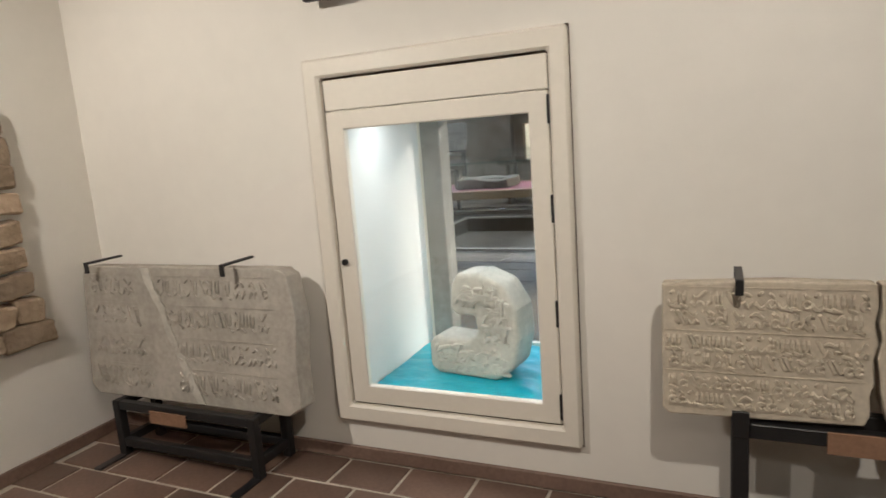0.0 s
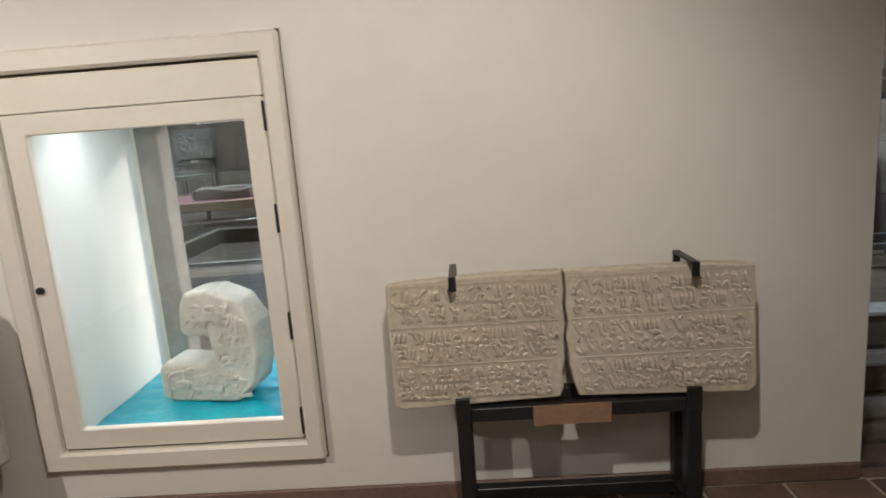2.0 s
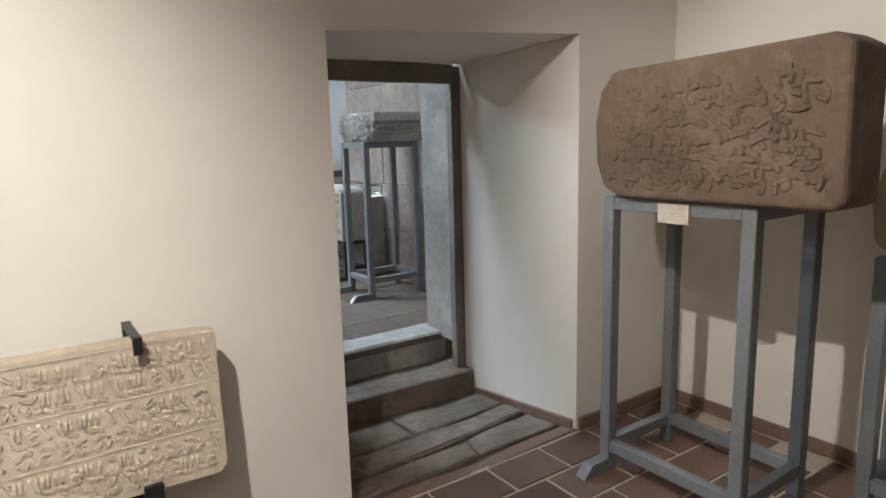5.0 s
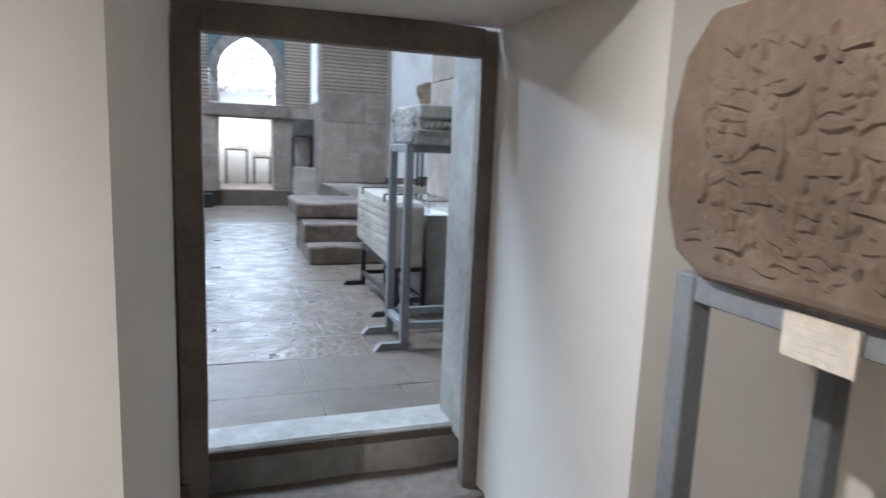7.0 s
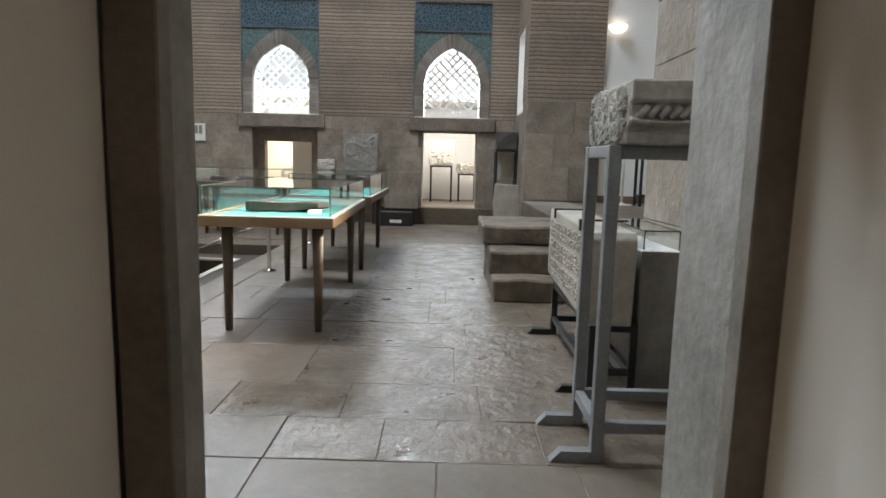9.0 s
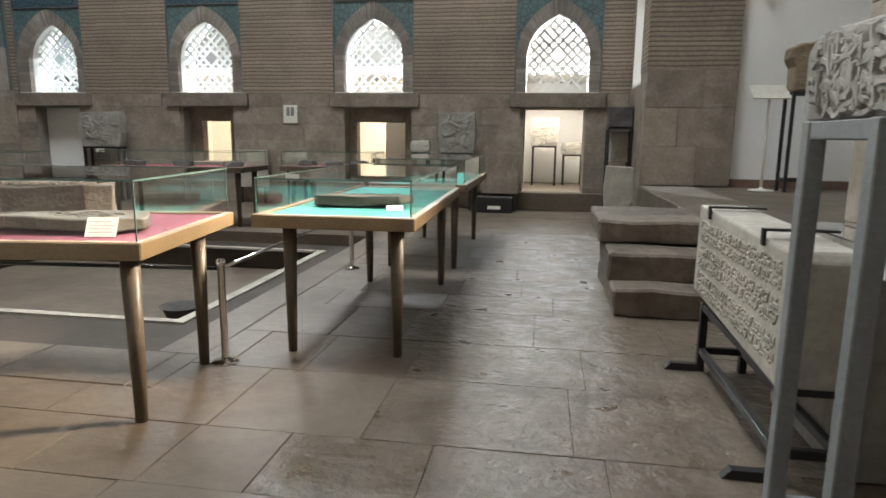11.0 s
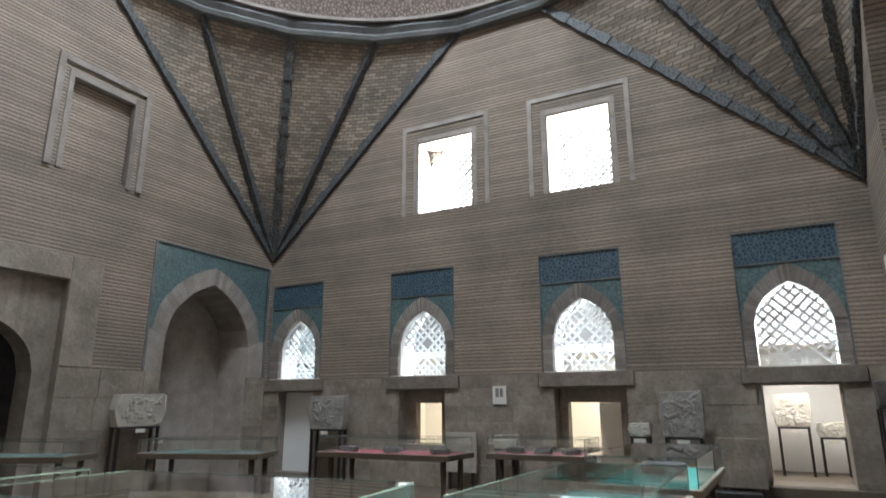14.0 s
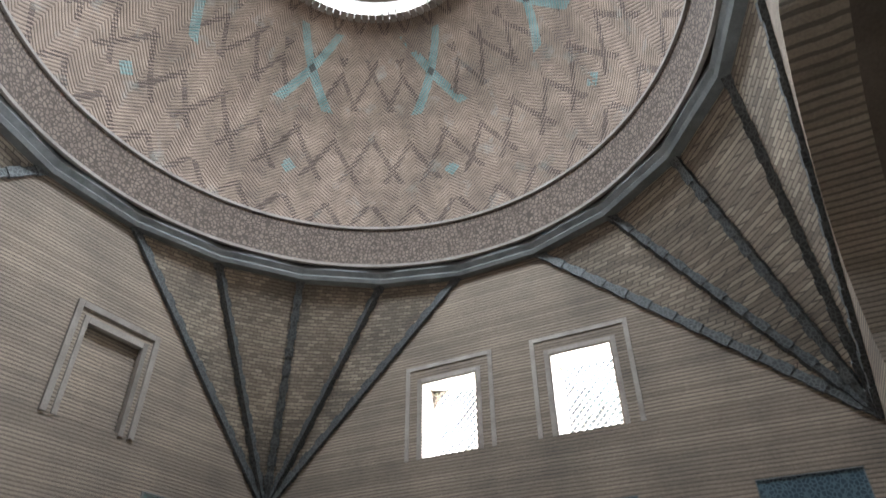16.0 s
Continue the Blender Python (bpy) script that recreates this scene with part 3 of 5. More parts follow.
# passage floor, steps and old wooden frame
bm = bmesh.new()
box(bm, 4.3, 5.9, YW, 2.05, ZR - 0.25, ZR - 0.02)
passage_floor = structure("floor_passage", bm, FLAG_BED, "worn grey stone passage floor", "floor")
for i, pts in enumerate(([(4.38, 1.14), (5.82, 1.14), (5.80, 1.24), (4.38, 1.22)], [(4.38, 1.24), (5.16, 1.25), (5.2, 1.42), (4.39, 1.40)],
                         [(5.18, 1.26), (5.79, 1.26), (5.76, 1.5), (5.22, 1.44)], [(4.39, 1.42), (5.2, 1.45), (5.74, 1.53), (5.72, 1.66), (4.4, 1.62)],
                         [(4.4, 1.64), (5.0, 1.67), (5.0, 1.98), (4.42, 1.98)], [(5.02, 1.66), (5.71, 1.68), (5.68, 1.98), (5.02, 1.98)])):
    bm = bmesh.new()
    prism(bm, pts, ZR - 0.03, ZR + 0.004 + 0.008 * (i % 2))
    roughen(bm, 0.022, 3.5, i * 2.0, 3)
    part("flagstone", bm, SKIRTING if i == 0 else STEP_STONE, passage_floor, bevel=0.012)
bm = bmesh.new()
prism(bm, [(4.425, 1.97), (5.675, 1.93), (5.66, 2.28), (4.44, 2.28)], ZR, -0.185)
roughen(bm, 0.008, 4.0, 1.0, 4)
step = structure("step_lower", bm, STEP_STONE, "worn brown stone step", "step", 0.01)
bm = bmesh.new()
prism(bm, [(4.46, 2.225), (5.65, 2.235), (5.65, 2.46), (4.46, 2.44)], -0.34, 0.016)
roughen(bm, 0.008, 4.0, 2.0, 4)
structure("step_upper", bm, JAMB, "worn stone sill of the doorway with a pale edge", "step", 0.012)

door_frame = thing("door_frame", "old dark brown wooden frame in the doorway", "door frame", kind="structure")
for nm, args in (("post", (4.435, 4.53, 2.004, 2.062, -0.19, 1.757)), ("post", (5.572, 5.645, 2.004, 2.062, -0.19, 1.757)), ("head", (4.531, 5.571, 1.975, 2.045, 1.645, 1.757))):
    bm = bmesh.new()
    box(bm, *args)
    roughen(bm, 0.006, 5.0, args[0], 3)
    part(nm, bm, OLD_WOOD, door_frame, bevel=0.004)

# ---- structure: hall ----
POOL = (-2.1, 2.75, 5.04, 9.6)
bm = bmesh.new()
grid_wall(bm, XL - 1.5, XR + 4.5, 1.99, YF + 4.0, [(POOL[0], POOL[1], POOL[2], POOL[3]), (4.46, 5.65, 1.9, 2.235)], -0.5, -0.006, at_floor)
floor_hall = structure("floor_hall", bm, FLAG_BED, "worn grey flagstone floor", "floor")
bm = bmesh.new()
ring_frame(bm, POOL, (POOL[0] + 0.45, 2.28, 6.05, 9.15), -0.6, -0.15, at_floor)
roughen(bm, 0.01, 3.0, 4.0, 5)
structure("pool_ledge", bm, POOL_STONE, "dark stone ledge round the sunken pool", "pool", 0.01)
bm = bmesh.new()
grid_wall(bm, POOL[0] + 0.42, 2.31, 6.02, 9.18, [(POOL[0] + 0.48, 2.22, 6.10, 9.10)], -0.16, -0.135, at_floor)
roughen(bm, 0.006, 5.0, 4.0, 5)
structure("pool_edge", bm, GREY_TABLET, "pale worn edging of the pool ledge", "pool")
bm = bmesh.new()
box(bm, POOL[0] + 0.4, 2.35, 6.0, 9.2, -0.62, -0.40)
structure("pool_floor", bm, FLAG, "dry stone floor of the sunken pool", "pool")

# south wall: stone below, brick above
bm = bmesh.new()
Z_S = 1.72
grid_wall(bm, XL - 0.4, 4.51, -0.03, Z_S, [(1.0, 1.89, 0.0, 1.45)], 2.065, 2.21, at_far)
box(bm, 5.597, XR, 2.065, YS, -0.03, Z_S)
roughen(bm, 0.006, 2.5, 1.0, 3)
structure("wall_hall_south", bm, JAMB, "grey stone wall with the doorway", "wall", 0.008)
bm = bmesh.new()
box(bm, XL - 0.4, -1.2, 1.0, 2.10, -0.3, Z_S)
grid_wall(bm, XL - 0.4, 4.39, -0.03, Z_S + 0.02, [(0.78, 1.89, 0.0, 1.45)], 2.025, 2.06, at_far)
box(bm, 5.71, XR + 0.4, 2.005, 2.06, -0.03, Z_S + 0.02)
box(bm, XL - 0.4, XR + 0.4, 0.95, 1.29, 2.76, ZRING + 0.4)
box(bm, XL - 0.4, XR + 0.4, 1.29, 2.0, 2.76, 3.0)
box(bm, XL - 0.4, -1.0, 1.29, 2.0, Z_S + 0.02, 2.76)
structure("wall_hall_south_upper", bm, BRICK, "brown brick wall", "wall")

# north wall with windows, doorways and tile panels
WINDOWS = [(-5.22, -4.17), (-2.02, -0.92), (1.26, 2.36), (4.56, 5.64)]
PANELS = [(-5.50, -4.00), (-2.22, -0.72), (1.06, 2.56), (4.36, 5.84)]
DOORS = [(-5.17, -4.17, 0.10, 1.78), (-1.98, -0.93, 0.75, 1.78), (1.26, 2.52, 0.75, 1.78), (4.55, 5.61, 0.33, 1.79)]
T = 0.75
bm = bmesh.new()
high = [(-1.565, -0.305, 5.43, 7.01), (1.345, 2.545, 5.42, 7.0)]
grid_wall(bm, XL - 0.75, XR + 0.75, 2.03, ZRING + 0.4, [(a, b, 2.05, 4.2) for a, b in PANELS] + high, YF, YF + T, at_far)
structure("wall_north_brick", bm, BRICK, "brown brick wall with long thin courses", "wall")
bm = bmesh.new()
grid_wall(bm, XL - 0.75, XR + 0.75, -0.03, 2.03, DOORS, YF + 0.03, YF + T, at_far)
wall_north = structure("wall_north_stone", bm, ASHLAR_BED, "brown ashlar wall with four openings", "wall")
for k, ((a, b), (c, d)) in enumerate(zip(PANELS, WINDOWS)):
    mid = (a + b) / 2
    win = thing(f"window_{k + 1}", "pointed window with a pale plaster lattice under a tiled panel", "window", kind="structure")
    outer, inner = arch(a + 0.02, b - 0.02, 2.72, 3.64), arch(c, d, 2.72, 3.36)
    bm = bmesh.new()
    spandrel(bm, a, b, 3.66, [(a, 2.72), *outer, (b, 2.72)], YF + 0.02, YF + 0.119, at_far)
    part("spandrel", bm, TEAL_TILE, win, "turquoise glazed tile spandrel")
    bm = bmesh.new()
    box(bm, a, b, YF + 0.02, YF + 0.3, 3.66, 4.2)
    part("frieze", bm, BLUE_TILE, win, "dark blue glazed tile frieze with interlaced script")
    bm = bmesh.new()
    for x0, x1 in ((a, a + 0.014), (b - 0.014, b)):
        box(bm, x0, x1, YF - 0.008, YF + 0.03, 2.06, 4.2)
    box(bm, a + 0.014, b - 0.014, YF - 0.008, YF + 0.03, 4.186, 4.2)
    box(bm, a + 0.014, b - 0.014, YF - 0.004, YF + 0.03, 3.652, 3.668)
    part("border", bm, RING_TILE, win, "dark tile border")
    # brick surround: jambs in courses, voussoirs over the arch
    bm = bmesh.new()
    n = 10
    for i in range(n):
        z0 = 2.07 + i * 0.065
        for x0, x1 in ((a + 0.02, c), (d, b - 0.02)):
            box(bm, x0, x1, YF + 0.012 - 0.010 * (i % 2), YF + 0.12, z0, z0 + 0.055)
    box(bm, a + 0.02, c - 0.004, YF + 0.03, YF + 0.12, 2.076, 2.72)
    box(bm, d + 0.004, b - 0.02, YF + 0.03, YF + 0.12, 2.076, 2.72)
    part("jamb", bm, ARCH_BRICK, win)
    bm = bmesh.new()
    ou, inn = arch(a + 0.02, b - 0.02, 2.72, 3.64, 15), arch(c, d, 2.72, 3.36, 15)
    for i in range(len(ou) - 1):
        g = 0.12
        p = [(inn[i][j] * (1 - g) + inn[i + 1][j] * g for j in (0, 1)), (inn[i][j] * g + inn[i + 1][j] * (1 - g) for j in (0, 1)),
             (ou[i][j] * g + ou[i + 1][j] * (1 - g) for j in (0, 1)), (ou[i][j] * (1 - g) + ou[i + 1][j] * g for j in (0, 1))]
        prism(bm, [tuple(q) for q in p], YF + 0.006, YF + 0.1, at_far)
    arch_ring(bm, ou, inn, YF + 0.022, YF + 0.12, at_far)
    part("arch", bm, ARCH_BRICK, win, "brick arch of upright voussoirs")
    bm = bmesh.new()
    grid_wall(bm, a + 0.02, b - 0.02, 2.05, 3.66, [(c, d, 2.05, 3.66)], YF + 0.12, YF + 0.62, at_far)
    spandrel(bm, c, d, 3.66, inner, YF + 0.12, YF + 0.62, at_far)
    box(bm, a + 0.02, b - 0.02, YF + 0.035, YF + 0.62, 2.035, 2.075)
    part("reveal", bm, WHITE_PLASTER, win, "whitewashed reveal and sill")
    # lattice
    bm = bmesh.new()
    s, r = 0.235, 0.0185

    def inside(u, v):
        if not (c + 0.01 < u < d - 0.01 and 2.08 < v):
            return False
        if v < 2.72:
            return True
        q = abs(u - (c + d) / 2) / ((d - c) / 2)
        e = 1 - q
        return v < 2.72 + 0.64 * (0.72 * math.sqrt(max(0, 1 - (1 - e) ** 2)) + 0.28 * e) - 0.01

    zc = 2.72
    for sign in (1, -1):
        for i in range(-10, 11):
            off = i * s * 0.7
            run = None
            for j in range(-90, 91):
                q = j * 0.02
                u, v = mid + q + (off if sign > 0 else off), zc + sign * q
                broken = (i % 3 == 0) and (int((q + 9.0) / 0.165) % 3 == (i // 3) % 3)
                ok = inside(u, v) and not broken
                if ok and run is None:
                    run = (u, v)
                if (not ok or j == 90) and run is not None:
                    e = (u, v)
                    du, dv = e[0] - run[0], e[1] - run[1]
                    kk = math.hypot(du, dv)
                    if kk > 0.03:
                        nu, nv = -dv / kk * r, du / kk * r
                        prism(bm, [(run[0] - nu, run[1] - nv), (e[0] - nu, e[1] - nv), (e[0] + nu, e[1] + nv), (run[0] + nu, run[1] + nv)],
                              YF + 0.24 + 0.004 * (sign > 0), YF + 0.275 + 0.004 * (sign > 0), at_far)
                    run = None
    part("lattice", bm, LATTICE if k < 3 else WHITE_PLASTER, win, "pale plaster lattice of crossing diagonals")
    # stone lintel under the window
    bm = bmesh.new()
    box(bm, a - 0.06, b + 0.10, YF - 0.05, YF + 0.4, 1.80, 2.045)
    roughen(bm, 0.008, 3.0, k * 1.3, 3)
    part("lintel", bm, ASHLAR, win, "long brown stone lintel", bevel=0.008)
# upper square windows
for k, (a, b, z0, z1) in enumerate(high):
    win = thing(f"window_{k + 5}", "high square window with lattice and stepped brick frame", "window", kind="structure")
    bm = bmesh.new()
    for q, (g, w) in enumerate(((0.12, 0.012), (0.40, 0.022))):
        grid_wall(bm, a - g, b + g, z0 - 0.02, z1 + g * 1.08, [(a - g + 0.09, b + g - 0.09, z0 - 0.02, z1 + g * 1.08 - 0.09)], YF - w, YF + 0.02, at_far)
    part("frame", bm, ARCH_BRICK, win, "stepped brick frame")
    bm = bmesh.new()
    for i in range(-11, 12):
        for sign in (1, -1):
            pts = []
            for j in range(-60, 61):
                u, v = (a + b) / 2 + i * 0.15 + j * 0.02, (z0 + z1) / 2 + sign * j * 0.02
                if a < u < b and z0 < v < z1:
                    pts.append((u, v))
            if len(pts) > 2:
                (u0, v0), (u1, v1) = pts[0], pts[-1]
                prism(bm, [(u0 - 0.018, v0), (u0 + 0.018, v0), (u1 + 0.018, v1), (u1 - 0.018, v1)], YF + 0.55 + 0.003 * sign, YF + 0.58 + 0.003 * sign, at_far)
    part("lattice", bm, FRAME_PAINT, win, "pale lattice")
bm = bmesh.new()
box(bm, XL - 1, 3.6, 16.9, 17.0, 1.5, 9)
tagged(link("backdrop", bm, DAYLIGHT_VIEW), "dull daylit facade beyond the windows", "backdrop", kind="structure")
bm = bmesh.new()
box(bm, 3.6, XR + 1, 16.9, 17.0, 1.5, 9)
tagged(link("backdrop_sky", bm, WHITE_SKY), "bright overcast sky beyond the window", "backdrop", kind="structure")

# side rooms behind the north doorways
bm = bmesh.new()
box(bm, XL - 0.7, XR + 1.2, 15.9, 16.1, -0.03, 2.6)
for x in (XL - 0.7, -3.1, 0.2, 3.4, XR + 0.6):
    box(bm, x, x + 0.2, YF + T, 15.9, -0.03, 2.6)
box(bm, XL - 0.7, XR + 1.2, YF + T, 16.1, 2.45, 2.6)
structure("wall_side_rooms", bm, WHITE_PLASTER, "white plastered walls of the side rooms", "wall")
bm = bmesh.new()
box(bm, 3.6, XR + 0.6, YF - 0.1, 15.9, 0.0, 0.32)
structure("floor_side_room", bm, FLAG, "raised stone threshold and floor of a side room", "floor", 0.01)

for q, (a, b, c, d) in enumerate(((-1.98, -0.93, -1.75, -1.16), (1.26, 2.52, 1.41, 2.34))):
    bm = bmesh.new()
    grid_wall(bm, a - 0.02, b + 0.02, 0.74, 1.80, [(c, d, 0.74, 1.535)], YF + 0.30, YF + 0.50, at_far)
    structure(f"inner_jamb_{q + 1}", bm, ASHLAR, "stone reveal with a lower inner lintel", "wall", 0.006)
board = thing("door_1", "plain white closed door leaf set back in the stone opening", "door", -5.168, YF + 0.28, 0.10, kind="structure")
bm = bmesh.new()
box(bm, 0.0, 0.996, 0.0, 0.05, 0.0, 1.68)
part("leaf", bm, WHITE_PLASTER, board, bevel=0.004)
board = thing("white_panel", "pale panel leaning inside the lit opening", "board", 1.80, 14.15, 0.0)
bm = bmesh.new()
box(bm, 0.0, 0.62, 0.0, 0.04, 0.0, 1.75)
part("sheet", bm, WHITE_PLASTER, board, bevel=0.004)

# west wall with the deep arched niche, the stone portal and the blind window
bm = bmesh.new()
grid_wall(bm, 0.95, YF, 2.10, ZRING + 0.4, [(10.05, 13.08, 2.1, 4.62), (6.5, 9.02, 2.1, 3.95), (7.95, 9.25, 5.45, 7.2)], XL - T, XL, at_side)
structure("wall_west_brick", bm, BRICK, "brown brick wall with long thin courses", "wall")
bm = bmesh.new()
grid_wall(bm, 0.95, YF, -0.03, 2.10, [(10.32, 12.74, -0.03, 2.1), (6.9, 8.45, -0.03, 2.1)], XL - T, XL - 0.03, at_side)
wall_west_hall = structure("wall_west_stone", bm, ASHLAR_BED, "brown ashlar wall", "wall")
niche = thing("arched_niche", "deep pointed brick niche with turquoise tile spandrels", "niche", kind="structure")
o, i_ = arch(10.12, 12.95, 2.9, 4.34, 12), arch(10.43, 12.62, 2.75, 3.97, 12)
bm = bmesh.new()
spandrel(bm, 10.05, 13.08, 4.60, [(10.05, 2.9), *o, (13.08, 2.9)], XL - 0.3, XL - 0.015, at_side)
part("spandrel", bm, TEAL_TILE, niche, "turquoise glazed spandrels")
bm = bmesh.new()
arch_ring(bm, o, i_, XL - 0.5, XL - 0.008, at_side)
prism(bm, [(10.05, 2.1), (10.43, 2.1), (10.43, 2.75), (10.12, 2.9), (10.05, 2.9)], XL - 0.5, XL - 0.008, at_side)
prism(bm, [(12.62, 2.1), (13.08, 2.1), (13.08, 2.9), (12.95, 2.9), (12.62, 2.75)], XL - 0.5, XL - 0.008, at_side)
part("arch", bm, ARCH_BRICK, niche, "flat pale brick arch")
bm = bmesh.new()
box(bm, XL - 0.02, XL + 0.012, 10.0, 10.05, 2.1, 4.62)
box(bm, XL - 0.02, XL + 0.012, 10.05, 13.14, 4.60, 4.63)
box(bm, XL - 0.02, XL + 0.012, 13.08, 13.14, 2.1, 4.60)
part("border", bm, RING_TILE, niche, "dark border")
bm = bmesh.new()
curve = [(10.438, -0.03), *arch(10.438, 12.612, 2.75, 3.96, 12), (12.612, -0.03)]
for (a, b), (c, d) in zip(curve, curve[1:]):
    prism(bm, [(a, b), (c, d), (c + (0.1 if c > 11.5 else -0.1), d + 0.08), (a + (0.1 if a > 11.5 else -0.1), b + 0.08)], XL - 0.9, XL - 0.035, at_side)
prism(bm, [(10.2, -0.03), (12.9, -0.03), (12.9, 4.3), (10.2, 4.3)], XL - 1.05, XL - 0.9, at_side)
part("vault", bm, ARCH_BRICK, niche, "plain brown brick inside of the niche")
portal = thing("stone_portal", "stone-framed recess with a low dark arch", "portal", kind="structure")
bm = bmesh.new()
grid_wall(bm, 6.5, 9.02, 2.1, 3.95, [(6.9, 8.45, 2.1, 3.55)], XL - 0.4, XL + 0.015, at_side)
part("surround", bm, ASHLAR, portal, bevel=0.01)
bm = bmesh.new()
low = arch(6.95, 8.15, 2.0, 2.75, 8)
spandrel(bm, 6.9, 8.46, 3.56, [(6.9, 2.0), *low, (8.46, 2.0)], XL - 0.6, XL - 0.16, at_side)
box(bm, XL - 0.6, XL - 0.16, 8.15, 8.46, -0.03, 2.0)
part("infill", bm, ASHLAR, portal, "weathered stone slab over a low arch")
bm = bmesh.new()
box(bm, XL - 1.3, XL - 1.2, 6.5, 8.6, -0.03, 3.0)
part("back", bm, DARK_STONE, portal, "dark inside of the portal")
blind = thing("blind_window", "blind window in a stepped brick frame", "window frame", kind="structure")
bm = bmesh.new()
grid_wall(bm, 7.68, 9.52, 5.4, 7.48, [(7.80, 9.40, 5.4, 7.36)], XL - 0.02, XL + 0.05, at_side)
grid_wall(bm, 7.90, 9.30, 5.4, 7.25, [(8.0, 9.2, 5.4, 7.12)], XL - 0.1, XL + 0.025, at_side)
part("frame", bm, ARCH_BRICK, blind, "stepped brick frame", bevel=0.006)
bm = bmesh.new()
box(bm, XL - 0.4, XL - 0.14, 7.9, 9.3, 5.4, 7.25)
part("panel", bm, BRICK, blind, "brick infill set back")

# east wall: pier, great arch of the raised iwan, slit window
bm = bmesh.new()
grid_wall(bm, 0.95, YF, 2.25, ZRING + 0.4, [(5.0, 11.4, 2.25, 8.6), (12.05, 13.0, 2.1, 3.55)], XR, XR + 0.75, at_side)
spandrel(bm, 5.0, 11.4, 8.62, arch(5.0, 11.4, 5.4, 8.4, 14), XR, XR + 0.75, at_side)
box(bm, XR + 0.75, XR + 1.24, 11.4, 12.0, 2.25, 8.6)
structure("wall_east_brick", bm, BRICK, "brown brick wall with the arch of the raised recess", "wall")
bm = bmesh.new()
grid_wall(bm, YS, YF, -0.03, 2.25, [(5.0, 11.4, 0.6, 2.25), (12.05, 13.0, 2.1, 2.25)], XR + 0.012, XR + 0.75, at_side)
wall_east = structure("wall_east_stone", bm, ASHLAR_BED, "brown ashlar wall and pier", "wall")
bm = bmesh.new()
box(bm, XR + 0.75, XR + 1.24, 11.41, 12.0, 0.6, 2.25)
structure("pier", bm, ASHLAR, "large-block brown stone pier", "pier", 0.01)
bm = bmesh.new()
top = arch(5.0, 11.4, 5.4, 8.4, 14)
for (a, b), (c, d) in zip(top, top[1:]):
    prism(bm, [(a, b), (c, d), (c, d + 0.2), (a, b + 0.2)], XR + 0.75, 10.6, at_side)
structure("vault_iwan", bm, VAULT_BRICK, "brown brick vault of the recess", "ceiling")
for nm, args in (("south", (XR + 0.75, 10.4, 4.8, 5.0, 0.3, 5.6)), ("north", (XR + 1.24, 10.4, 11.46, 11.66, 0.3, 5.6)), ("east", (10.4, 10.6, 4.8, 11.66, 0.3, 8.6))):
    bm = bmesh.new()
    box(bm, *args)
    structure(f"wall_iwan_{nm}", bm, WHITE_PLASTER, "white plastered wall of the raised recess", "wall")
bm = bmesh.new()
box(bm, XR + 1.25, 10.39, 11.44, 11.46, 0.6, 0.72)
structure("baseboard_iwan", bm, SKIRTING, "dark brown skirting of the recess", "baseboard")
bm = bmesh.new()
box(bm, XR - 0.02, 10.6, 5.0, 11.45, 0.3, 0.60)
roughen(bm, 0.006, 2.0, 9.0, 3)
structure("floor_iwan", bm, FLAG, "raised stone floor of the recess", "floor", 0.012)
slit = thing("window_7", "bright narrow window in a deep white reveal", "window", kind="structure")
bm = bmesh.new()
box(bm, XR + 0.7, XR + 0.75, 12.05, 13.0, 2.1, 3.55)
part("pane", bm, WHITE_SKY, slit, "glaring daylight pane")
bm = bmesh.new()
grid_wall(bm, 12.05, 13.0, 2.1, 3.55, [(12.09, 12.96, 2.14, 3.51)], XR + 0.01, XR + 0.7, at_side)
part("reveal", bm, WHITE_PLASTER, slit, "white reveal")

# dome: fans of triangles, ring, brick band, herringbone shell with an open eye
RV = HALF / math.cos(radians(9))


def ring_point(k, r=RV, z=ZRING):
    a = radians(9 + 18 * k)
    return Vector((CX + r * math.cos(a), CY + r * math.sin(a), z))


corners = [(Vector((XR, YF, ZTIP)), 0), (Vector((XL, YF, ZTIP)), 5), (Vector((XL, CY - HALF, ZTIP)), 10), (Vector((XR, CY - HALF, ZTIP)), 15)]
for q, (tip, k0) in enumerate(corners):
    fan = thing(f"pendentive_{q + 1}", "fan of brick triangles between dark tile ribs", "pendentive", kind="structure")
    inward = (Vector((CX, CY, 0)) - Vector((tip.x, tip.y, 0))).normalized()
    for j in range(4):
        a, b = ring_point(k0 + j), ring_point(k0 + j + 1)
        bm = bmesh.new()
        vs = [bm.verts.new(p) for p in (tip, a, b)]
        bm.faces.new(vs)
        back = [bm.verts.new(p - inward * 0.35 + Vector((0, 0, 0.1))) for p in (tip, a, b)]
        bm.faces.new(back[::-1])
        for i in range(3):
            bm.faces.new((vs[i], vs[(i + 1) % 3], back[(i + 1) % 3], back[i]))
        part("triangle", bm, FAN_BRICK, fan)
    for j in range(5):
        a = ring_point(k0 + j)
        bm = bmesh.new()
        along = (a - tip).normalized()
        q4 = along.to_track_quat("Z", "Y").to_matrix().to_4x4()
        n = 26
        length = (a - tip).length
        for i in range(n):
            m = Matrix.Translation(tip + along * (length * (i + 0.5) / n)) @ q4
            w = 0.095 if i % 2 else 0.075
            obox(bm, m, -w, w, -w, w, -length / n * 0.5, length / n * 0.5)
        part("rib", bm, RIB_TILE, fan, "dark glazed stepped rib")
bm = bmesh.new()
